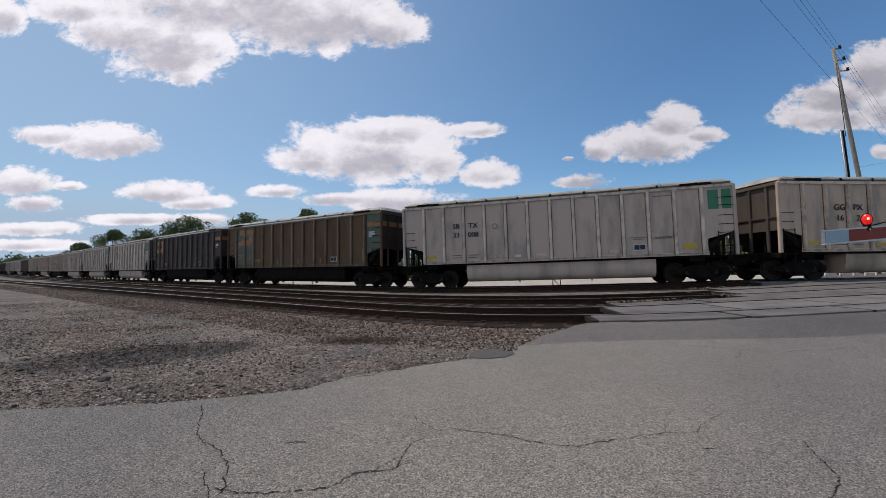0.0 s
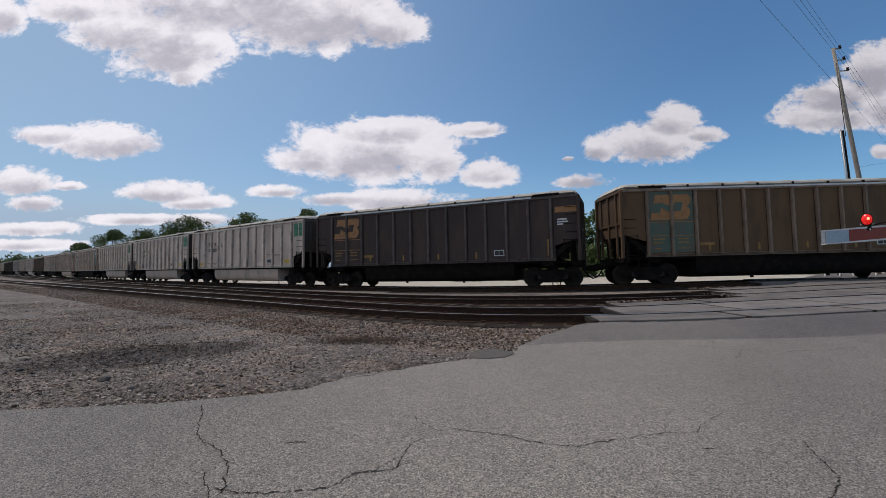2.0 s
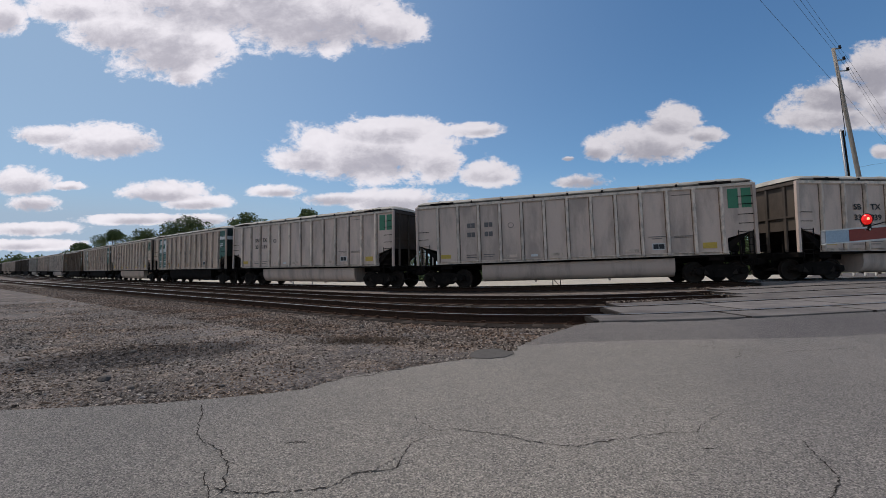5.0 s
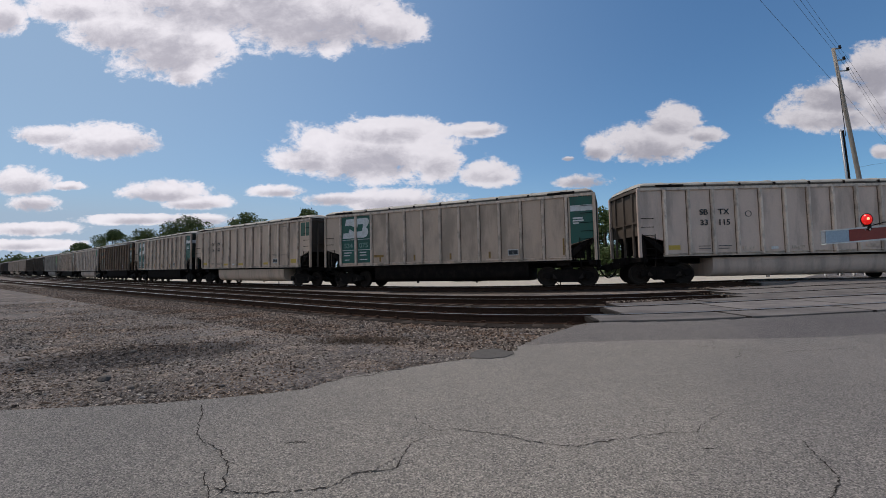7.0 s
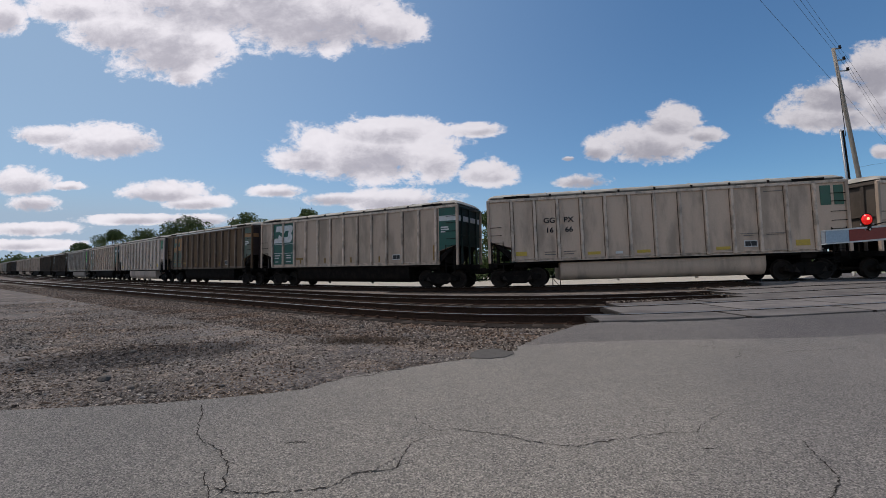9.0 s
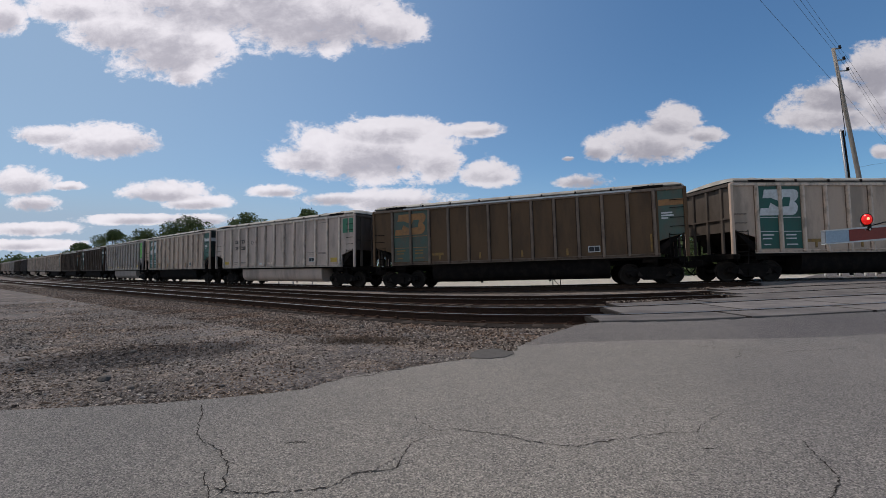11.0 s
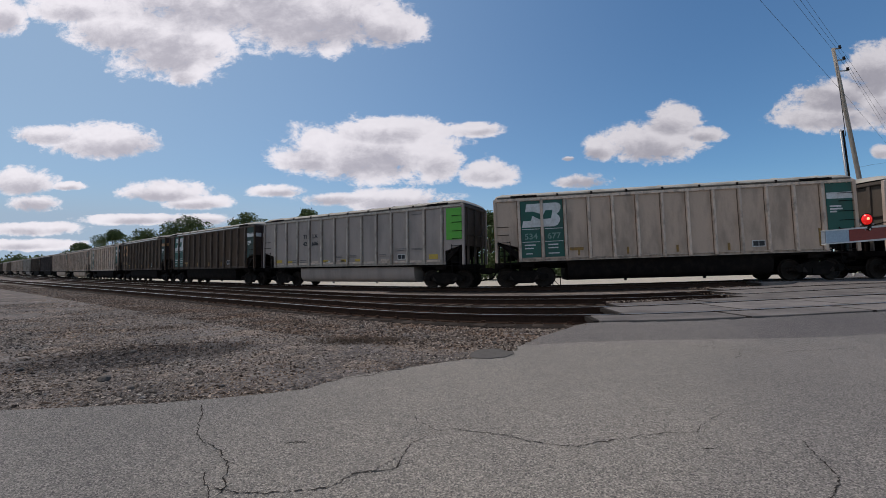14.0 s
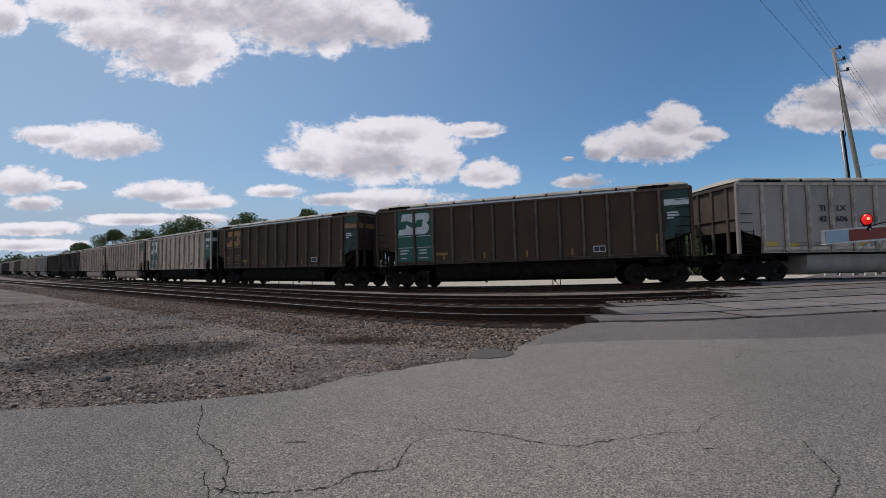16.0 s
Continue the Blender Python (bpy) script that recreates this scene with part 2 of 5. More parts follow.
M = {
    "ground": ground_material(),
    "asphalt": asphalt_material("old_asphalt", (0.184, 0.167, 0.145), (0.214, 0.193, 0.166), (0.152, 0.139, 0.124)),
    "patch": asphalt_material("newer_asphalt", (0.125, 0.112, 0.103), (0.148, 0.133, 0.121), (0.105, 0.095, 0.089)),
    "tar": material("tar_patch", (0.115, 0.105, 0.095), 0.92, scale=8, grain=120, bump=0.4, spec=0.1),
    "crack": material("crack_fill", (0.040, 0.035, 0.031), 0.97, scale=9, grain=90, bump=0.3, spec=0.02),
    "concrete": material("crossing_concrete", (0.185, 0.165, 0.150), 0.9, second=(0.105, 0.094, 0.088), amount=0.75, scale=1.6, grain=60, bump=0.35, vary=0.22, spec=0.2),
    "rail": material("rail_steel", (0.050, 0.029, 0.020), 0.9, 0.0, second=(0.075, 0.042, 0.028), amount=0.6, scale=6, grain=50, bump=0.25, spec=0.08),
    "rail_top": material("worn_rail_top", (0.72, 0.70, 0.67), 0.34, 1.0, second=(0.40, 0.37, 0.35), amount=0.5, scale=2, grain=30, bump=0.05),
    "sleeper": material("creosote_timber", (0.050, 0.037, 0.029), 0.95, spec=0.08, second=(0.10, 0.082, 0.066), amount=0.6, scale=5, grain=45, bump=0.5, vary=0.25),
    "stone": material("ballast_stone", (0.12, 0.105, 0.092), 0.9, second=(0.07, 0.058, 0.05), amount=0.7, scale=7, grain=60, bump=0.3),
    # end wall colours: real grime, made darker still for shade on the ends
    "grime_shade": material("grimy_shaded_end_paint", speck=0.35, base=(0.10, 0.078, 0.061), rough=0.85, second=(0.07, 0.054, 0.042), amount=0.9, scale=1.8, grain=26, bump=0.08, streak=0.6, vary=0.15),
    "grime_green_shade": material("sooty_green_shaded_end_paint", (0.016, 0.035, 0.028), 0.7, second=(0.02, 0.02, 0.019), amount=0.9, scale=1.8, grain=26, bump=0.08, streak=0.5),
    # rib paints: panel colours lightened by the light ribs catch; on brown, also dust
    "silver_rib": material("grey_rib_paint", speck=0.35, base=(0.70, 0.575, 0.47), rough=0.55, second=(0.30, 0.25, 0.215), amount=0.7, scale=4, grain=30, bump=0.1, streak=0.5, vary=0.14),
    "tan_rib": material("tan_grey_rib_lit_paint", speck=0.35, base=(0.65, 0.508, 0.40), rough=0.6, second=(0.25, 0.20, 0.16), amount=0.75, scale=4, grain=30, bump=0.1, streak=0.5, vary=0.14),
    "brown_rib": material("brown_rib_paint", speck=0.35, base=(0.22, 0.155, 0.11), rough=0.7, second=(0.12, 0.08, 0.058), amount=0.7, scale=4, grain=30, bump=0.1, streak=0.5, vary=0.18),
    "dark_rib": material("dark_rib_paint", speck=0.35, base=(0.115, 0.088, 0.075), rough=0.7, second=(0.05, 0.038, 0.034), amount=0.7, scale=4, grain=30, bump=0.1, streak=0.5, vary=0.18),
    "silver": material("grey_wagon_paint", speck=0.35, base=(0.61, 0.468, 0.382), rough=0.6, second=(0.27, 0.215, 0.18), amount=0.62, scale=1.3, grain=26, bump=0.06, streak=0.75, vary=0.10, spec=0.4),
    "tan": material("tan_grey_wagon_paint", speck=0.35, base=(0.60, 0.442, 0.332), rough=0.65, second=(0.25, 0.195, 0.148), amount=0.62, scale=1.3, grain=26, bump=0.06, streak=0.75, vary=0.10, spec=0.35),
    "brown": material("oxide_brown_wagon_paint", speck=0.35, base=(0.128, 0.073, 0.037), rough=0.75, second=(0.060, 0.038, 0.024), amount=0.6, scale=1.4, grain=24, bump=0.08, streak=0.75, vary=0.12, spec=0.3),
    "grey": material("plain_grey_wagon_paint", speck=0.35, base=(0.375, 0.31, 0.27), rough=0.6, second=(0.235, 0.205, 0.185), amount=0.6, scale=1.3, grain=26, bump=0.06, streak=0.7, vary=0.12, spec=0.35),
    "grey_rib": material("plain_grey_rib_lit_paint", speck=0.35, base=(0.52, 0.445, 0.37), rough=0.6, second=(0.24, 0.20, 0.175), amount=0.75, scale=4, grain=30, bump=0.1, streak=0.5, vary=0.14),
    "umber": material("umber_wagon_paint", speck=0.35, base=(0.080, 0.048, 0.028), rough=0.75, second=(0.045, 0.030, 0.022), amount=0.6, scale=1.4, grain=24, bump=0.08, streak=0.75, vary=0.12, spec=0.25),
    "umber_rib": material("umber_rib_paint", speck=0.35, base=(0.13, 0.092, 0.066), rough=0.75, second=(0.06, 0.042, 0.032), amount=0.75, scale=4, grain=30, bump=0.1, streak=0.5, vary=0.18),
    "sooty_green": material("sooty_green_paint", speck=0.35, base=(0.030, 0.062, 0.052), rough=0.7, second=(0.022, 0.024, 0.022), amount=0.85, scale=2.2, grain=26, bump=0.06, streak=0.6),
    # rust beside the ribs, darkened to carry the ribs' shadow as well
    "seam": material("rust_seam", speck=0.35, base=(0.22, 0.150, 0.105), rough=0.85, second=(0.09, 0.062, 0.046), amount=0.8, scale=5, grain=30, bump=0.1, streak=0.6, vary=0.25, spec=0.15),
    "seam_shade_dark": material("dark_rust_seam_shade", speck=0.35, base=(0.045, 0.031, 0.023), rough=0.85, second=(0.09, 0.062, 0.045), amount=0.7, scale=5, grain=30, bump=0.1, streak=0.6, vary=0.25, spec=0.15),
    "rim": material("grimy_cover_rim", speck=0.35, base=(0.15, 0.134, 0.113), rough=0.75, second=(0.06, 0.05, 0.04), amount=0.8, scale=1.6, grain=24, bump=0.08, vary=0.3, spec=0.2),
    "dark": material("dark_brown_wagon_paint", speck=0.35, base=(0.058, 0.038, 0.033), rough=0.7, second=(0.095, 0.062, 0.045), amount=0.6, scale=1.4, grain=24, bump=0.08, streak=0.75, vary=0.1, spec=0.3),
    "black": material("grimy_black_steel", (0.012, 0.010, 0.009), 0.85, second=(0.028, 0.021, 0.017), amount=0.6, scale=3, grain=30, bump=0.2, spec=0.07),
    "green": material("dark_green_paint", speck=0.35, base=(0.022, 0.105, 0.078), rough=0.55, second=(0.05, 0.075, 0.06), amount=0.5, scale=3, grain=30, bump=0.05, streak=0.6),
    "faded_green": material("faded_green_paint", speck=0.35, base=(0.085, 0.125, 0.095), rough=0.65, second=(0.13, 0.10, 0.07), amount=0.7, scale=2.5, grain=24, bump=0.06, streak=0.6),
    "pane_green": material("bright_green_paint", speck=0.35, base=(0.045, 0.20, 0.105), rough=0.5, second=(0.04, 0.15, 0.085), amount=0.4, scale=4, grain=30, bump=0.04),
    "dull_green": material("dull_green_paint", speck=0.35, base=(0.055, 0.135, 0.090), rough=0.55, second=(0.07, 0.11, 0.08), amount=0.5, scale=4, grain=30, bump=0.04),
    "pale_number": material("worn_pale_green_number", (0.22, 0.34, 0.29), 0.6, second=(0.10, 0.20, 0.16), amount=0.7, scale=9, grain=50, bump=0.0),
    "lime": material("lime_green_paint", speck=0.35, base=(0.10, 0.42, 0.04), rough=0.5, second=(0.09, 0.33, 0.05), amount=0.4, scale=4, grain=30, bump=0.04),
    "white": material("white_paint", (0.68, 0.68, 0.66), 0.55, second=(0.45, 0.42, 0.38), amount=0.5, scale=4, grain=30, bump=0.04),
    "orange": material("faded_orange_paint", (0.40, 0.19, 0.065), 0.6, second=(0.22, 0.12, 0.06), amount=0.6, scale=4, grain=24, bump=0.05),
    "dull_yellow": material("grimy_yellow_marking", (0.33, 0.185, 0.045), 0.6, second=(0.17, 0.10, 0.05), amount=0.8, scale=7, grain=50, bump=0.0),
    "yellow": material("yellow_marking", (0.60, 0.40, 0.06), 0.5, second=(0.42, 0.30, 0.08), amount=0.5, scale=9, grain=60, bump=0.0),
    "faint_ink": material("worn_small_lettering", (0.15, 0.135, 0.13), 0.6, scale=8, grain=60, bump=0.0),
    # oily ballast, with the shadows of rails and train put into its colour
    "bed": material("oily_shaded_ballast_bed", (0.030, 0.024, 0.020), 0.95, second=(0.055, 0.044, 0.036), amount=0.7, scale=3, grain=30, bump=0.9, depth=0.03, spec=0.05),
    "scuff": material("pale_scuff", (0.30, 0.28, 0.26), 0.9, scale=20, grain=90, bump=0.0),
    "ink": material("black_lettering", (0.03, 0.03, 0.032), 0.6, scale=8, grain=60, bump=0.0),
    "cover": material("pale_wagon_cover", speck=0.35, base=(0.40, 0.37, 0.32), rough=0.7, second=(0.22, 0.195, 0.16), amount=0.75, scale=1.0, grain=20, bump=0.08, vary=0.08),
    "wheel": material("wheel_steel", (0.030, 0.023, 0.019), 0.75, 0.0, spec=0.15, second=(0.05, 0.036, 0.027), amount=0.6, scale=6, grain=40, bump=0.1),
    "pole": material("weathered_pole_timber", (0.30, 0.265, 0.225), 0.85, second=(0.18, 0.155, 0.13), amount=0.6, scale=6, grain=50, bump=0.4, streak=0.8),
    "steel": material("galvanised_steel", (0.34, 0.35, 0.36), 0.5, 0.6, second=(0.22, 0.22, 0.22), amount=0.4, scale=6, grain=60, bump=0.05),
    "wire": material("wire", (0.03, 0.03, 0.032), 0.6, bump=0.0),
    "bark": material("bark", (0.085, 0.065, 0.048), 0.9, scale=5, grain=30, bump=0.6),
    "leaf": material("leaf_green", (0.066, 0.105, 0.028), 0.6, second=(0.11, 0.135, 0.042), amount=0.8, scale=0.9, grain=6, bump=0.0, spec=0.3),
    "far_leaf": material("far_leaf_green", (0.115, 0.150, 0.052), 0.7, second=(0.062, 0.092, 0.034), amount=0.8, scale=0.5, grain=3, bump=0.0, spec=0.2),
    "gate_red": material("red_reflective_sheet", (0.25, 0.028, 0.014), 0.4, second=(0.20, 0.02, 0.012), amount=0.4, scale=8, grain=90, bump=0.03),
    "gate_white": material("white_reflective_sheet", (0.33, 0.42, 0.50), 0.4, second=(0.28, 0.36, 0.43), amount=0.4, scale=8, grain=90, bump=0.03),
    "red_glow": glowing("red_lamp_lens", (0.75, 0.012, 0.008), 0.75),
    "hot": glowing("lamp_filament", (1.0, 0.40, 0.20), 2.2),
    "barrier": material("pale_concrete_barrier", (0.62, 0.61, 0.58), 0.85, second=(0.48, 0.47, 0.44), amount=0.5, scale=3, grain=40, bump=0.2),
}


# ---------------------------------------------------------------- mesh helpers
def mesh_of(name, bm, mats):
    me = bpy.data.meshes.new(name)
    bm.normal_update()
    bm.to_mesh(me)
    bm.free()
    for m in mats if isinstance(mats, (list, tuple)) else [mats]:
        me.materials.append(m)
    return me


def part(name, bm, mats, parent=None, label="", m=None):
    ob = new(name, bm if isinstance(bm, bpy.types.Mesh) else mesh_of(name, bm, mats))
    if parent is not None:
        ob.parent = parent
    if m is not None:
        ob.matrix_basis = m
    return tagged(ob, label)


def box(bm, x0, x1, y0, y1, z0, z1, bevel=0.0, mat=0):
    before = set(bm.verts)
    v = bmesh.ops.create_cube(bm, size=1.0)["verts"]
    for p in v:
        p.co = Vector(((x0 + x1) / 2 + p.co.x * (x1 - x0), (y0 + y1) / 2 + p.co.y * (y1 - y0), (z0 + z1) / 2 + p.co.z * (z1 - z0)))
    if bevel:
        edges = {e for p in v for e in p.link_edges}
        bmesh.ops.bevel(bm, geom=list(edges), offset=bevel, segments=1, affect="EDGES")
    fresh = [p for p in bm.verts if p not in before]
    for f in {f for p in fresh for f in p.link_faces}:
        f.material_index = mat
    return fresh


def tube(bm, points, r, sides=8, mat=0, taper=None):
    """A round bar through the points; taper gives the radius at each point."""
    points = [Vector(p) for p in points]
    rings = []
    for i, p in enumerate(points):
        d = (points[min(i + 1, len(points) - 1)] - points[max(i - 1, 0)]).normalized()
        side = d.cross(Vector((0.31, 0.17, 0.93))).normalized()
        up = side.cross(d).normalized()
        rr = taper[i] if taper else r
        rings.append([bm.verts.new(p + (side * math.cos(a) + up * math.sin(a)) * rr) for a in [2 * math.pi * k / sides for k in range(sides)]])
    for a, b in zip(rings, rings[1:]):
        for k in range(sides):
            f = bm.faces.new((a[k], a[(k + 1) % sides], b[(k + 1) % sides], b[k]))
            f.material_index, f.smooth = mat, True
    for ring in (rings[0][::-1], rings[-1]):
        f = bm.faces.new(ring)
        f.material_index = mat


def prism(bm, outline, y0, y1, mat=0):
    """An outline in x and z, given thickness from y0 to y1."""
    a = [bm.verts.new((x, y0, z)) for x, z in outline]
    b = [bm.verts.new((x, y1, z)) for x, z in outline]
    n = len(outline)
    faces = [bm.faces.new(a), bm.faces.new(b[::-1])]
    faces += [bm.faces.new((a[(i + 1) % n], a[i], b[i], b[(i + 1) % n])) for i in range(n)]
    for f in faces:
        f.material_index = mat
    bmesh.ops.recalc_face_normals(bm, faces=faces)
    return faces


def sweep_x(bm, outline, x0, x1, mat=0, smooth=False):
    """An outline in y and z, drawn out along x."""
    a = [bm.verts.new((x0, y, z)) for y, z in outline]
    b = [bm.verts.new((x1, y, z)) for y, z in outline]
    n = len(outline)
    sides = [bm.faces.new((a[i], a[(i + 1) % n], b[(i + 1) % n], b[i])) for i in range(n)]
    for f in sides:
        f.smooth = smooth
    faces = sides + [bm.faces.new(a[::-1]), bm.faces.new(b)]
    for f in faces:
        f.material_index = mat
    bmesh.ops.recalc_face_normals(bm, faces=faces)


def lathe_y(bm, profile, sides=24, mat=0):
    """Radius and y pairs turned about the y axis."""
    rings = [[bm.verts.new((r * math.cos(2 * math.pi * k / sides), y, r * math.sin(2 * math.pi * k / sides))) for k in range(sides)] for r, y in profile]
    faces = []
    for a, b in zip(rings, rings[1:]):
        faces += [bm.faces.new((a[k], a[(k + 1) % sides], b[(k + 1) % sides], b[k])) for k in range(sides)]
    faces += [bm.faces.new(rings[0]), bm.faces.new(rings[-1][::-1])]
    for f in faces:
        f.material_index = mat
    bmesh.ops.recalc_face_normals(bm, faces=faces)


def lettering(text, size):
    data = bpy.data.curves.new("lettering", "FONT")
    data.body, data.size, data.align_x, data.align_y, data.extrude, data.resolution_u, data.offset = text, size, "CENTER", "CENTER", 0.004, 3, 0.006
    ob = bpy.data.objects.new("lettering", data)
    me = bpy.data.meshes.new_from_object(ob)
    bpy.data.objects.remove(ob)
    return me


# ---------------------------------------------------------------- the lines of the three tracks
def smooth01(t):
    t = np.clip(t, 0, 1)
    return t * t * (3 - 2 * t)


def rail_height(x):
    """Rail tops: level to the west, with a low hump at the road and a slight rise far off."""
    x = np.asarray(x, float)
    return CAM_Z - 1.05 + 0.38 * smooth01((x + 3) / 22) + np.clip((-x - 60) * 0.005, 0, 1.2)


class Line:
    """A track's centre line: its heading turns softly from one straight to another."""

    def __init__(self, x0, y0, a, b, s0, w, cap, start=-640.0, end=300.0):
        self.s = np.arange(start, end, 0.5)
        th = a + b * np.tanh((np.minimum(self.s, cap) - s0) / w)
        x = np.concatenate([[0], np.cumsum((np.cos(th[1:]) + np.cos(th[:-1])) / 4)])
        y = np.concatenate([[0], np.cumsum((np.sin(th[1:]) + np.sin(th[:-1])) / 4)])
        i = int(np.argmin(abs(self.s)))
        self.x, self.y, self.th = x - x[i] + x0, y - y[i] + y0, th

    def at(self, s, off=0.0):
        x, y, th = (float(np.interp(s, self.s, v)) for v in (self.x, self.y, self.th))
        x, y = x - off * math.sin(th), y + off * math.cos(th)
        return Vector((x, y, float(rail_height(x)))), th

    def distance(self, px, py):
        keep = (self.s > -90) & (self.s < 60)
        best = np.full(px.shape, 1e9)
        for x, y in zip(self.x[keep], self.y[keep]):
            best = np.minimum(best, (px - x) ** 2 + (py - y) ** 2)
        return np.sqrt(best)


NEAR = Line(4.1448, 8.7576, -0.2587, 0.378, -2.0929, 2.8312, 6.0)
MIDDLE = Line(9.2039, 12.3826, -0.0956, 0.5788, -3.3062, 7.757, 0.5)
FAR = Line(10.6463, 18.3139, -0.0831, 0.592, 1.8888, 20.0952, 9.0)
LINES = (NEAR, MIDDLE, FAR)
GAUGE = 0.7525

# the road's western edge: y, x
EDGE_Y = [-30, 3.38, 3.5, 3.62, 3.77, 3.96, 4.3, 4.77, 5.19, 5.54, 6.58, 7.3, 9.2, 10.0, 12.35, 15.5, 22.0, 40.0, 80.0]
EDGE_X = [-40, -14, -3.6, -2.5, -2.07, -1.49, -1.13, -0.57, 0.34, 0.92, 1.56, 2.36, 3.9, 5.4, 9.1, 13.6, 20.0, 40.0, 84.0]


def road_edge(y):
    return np.interp(y, EDGE_Y, EDGE_X)


def ground_height(x, y, track_bed=True):
    """Level at the camera; ballast between the rails; the road climbs to the rail tops where it crosses."""
    x, y = np.asarray(x, float), np.asarray(y, float)
    rail = rail_height(np.clip(x, -400, 60))
    front = np.interp(x, NEAR.x, NEAR.y)
    rise = smooth01((y - (front - 3.6)) / 2.4)
    road = smooth01((x - road_edge(y) + 0.3) / 0.6)
    dist = np.minimum(np.minimum(NEAR.distance(x, y), MIDDLE.distance(x, y)), FAR.distance(x, y))
    bed = smooth01((1.60 - dist) / 0.06) if track_bed else 0.0
    on_road = rail - 0.022 - 0.13 * bed
    off_road = rail - 0.19
    return rise * (road * on_road + (1 - road) * off_road)


def sheet(name, xs, ys, zs, mat):
    """A grid of faces over rows of points."""
    rows, cols = zs.shape
    verts = np.stack([xs, ys, zs], -1).reshape(-1, 3)
    i = np.arange(rows * cols).reshape(rows, cols)
    faces = np.stack([i[:-1, :-1], i[:-1, 1:], i[1:, 1:], i[1:, :-1]], -1).reshape(-1, 4)
    me = bpy.data.meshes.new(name)
    me.from_pydata(verts.tolist(), [], faces.tolist())
    me.materials.append(mat)
    for p in me.polygons:
        p.use_smooth = True
    return new(name, me)


def build_ground():
    near_x, near_y = np.arange(-30, 30.1, 0.4), np.arange(-6, 34.1, 0.3)
    gx = np.concatenate([-np.geomspace(4200, 31, 34), near_x, np.geomspace(31, 4200, 34)])
    gy = np.concatenate([-np.geomspace(3000, 7, 22), near_y, np.geomspace(35, 4200, 34)])
    x, y = np.meshgrid(gx, gy)
    z = ground_height(x, y)
    road = (x > road_edge(y) - 0.2) & (y < 40)
    z = z - np.where(road, 0.035, 0.0)
    tagged(sheet("ground", x, y, z, M["ground"]), "brown-grey crushed stone and dust beside the tracks", "ground", kind="structure")


def build_road():
    rng = np.random.RandomState(3)
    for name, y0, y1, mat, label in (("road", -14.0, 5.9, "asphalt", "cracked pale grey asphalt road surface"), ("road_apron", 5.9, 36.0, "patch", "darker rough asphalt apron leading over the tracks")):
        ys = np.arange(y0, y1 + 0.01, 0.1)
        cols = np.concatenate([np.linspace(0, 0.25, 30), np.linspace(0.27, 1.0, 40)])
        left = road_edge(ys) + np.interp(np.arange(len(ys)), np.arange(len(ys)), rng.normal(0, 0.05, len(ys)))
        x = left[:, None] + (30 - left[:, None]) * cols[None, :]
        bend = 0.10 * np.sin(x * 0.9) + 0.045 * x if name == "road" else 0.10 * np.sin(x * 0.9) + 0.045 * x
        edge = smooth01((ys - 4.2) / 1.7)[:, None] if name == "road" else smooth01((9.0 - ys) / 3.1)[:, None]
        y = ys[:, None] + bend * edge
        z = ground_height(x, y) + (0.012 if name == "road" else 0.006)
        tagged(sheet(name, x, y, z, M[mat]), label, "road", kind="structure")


def ribbon(bm, line, s0, s1, o0, o1, top, low, n=4, mat=0, gap=0.0):
    """A slab that follows a line from s0 to s1 between two offsets; top and low are heights over the rail top."""
    rings = []
    for i in range(n + 1):
        s = s0 + gap + (s1 - s0 - 2 * gap) * i / n
        ring = []
        for o, h in ((o0, low), (o0, top), (o1, top), (o1, low)):
            p, _ = line.at(s, o)
            c, _ = line.at(s)
            ring.append(bm.verts.new((p.x, p.y, c.z + h)))
        rings.append(ring)
    faces = []
    for a, b in zip(rings, rings[1:]):
        faces += [bm.faces.new((a[k], a[(k + 1) % 4], b[(k + 1) % 4], b[k])) for k in range(4)]
    faces += [bm.faces.new(rings[0]), bm.faces.new(rings[-1][::-1])]
    for f in faces:
        f.material_index = mat
    bmesh.ops.recalc_face_normals(bm, faces=faces)


RAIL = [(-0.036, 0.0), (-0.036, -0.035), (-0.009, -0.05), (-0.009, -0.145), (-0.07, -0.168), (-0.07, -0.18), (0.07, -0.18), (0.07, -0.168), (0.009, -0.145), (0.009, -0.05), (0.036, -0.035), (0.036, 0.0)]


def build_rail(line, side, parent):
    bm = bmesh.new()
    ss = np.concatenate([np.arange(-420, -60, 6.0), np.arange(-60, 40, 0.75)])
    rings = []
    for s in ss:
        p, th = line.at(s, side * GAUGE)
        c, _ = line.at(s)
        rings.append([bm.verts.new((p.x - o * math.sin(th), p.y + o * math.cos(th), c.z + h)) for o, h in RAIL])
    n = len(RAIL)
    for a, b in zip(rings, rings[1:]):
        for k in range(n):
            f = bm.faces.new((a[k], b[k], b[(k + 1) % n], a[(k + 1) % n]))
            f.material_index = 1 if k == n - 1 else 0
    bmesh.ops.recalc_face_normals(bm, faces=bm.faces)
    return part("rail", bm, [M["rail"], M["rail_top"]], parent)


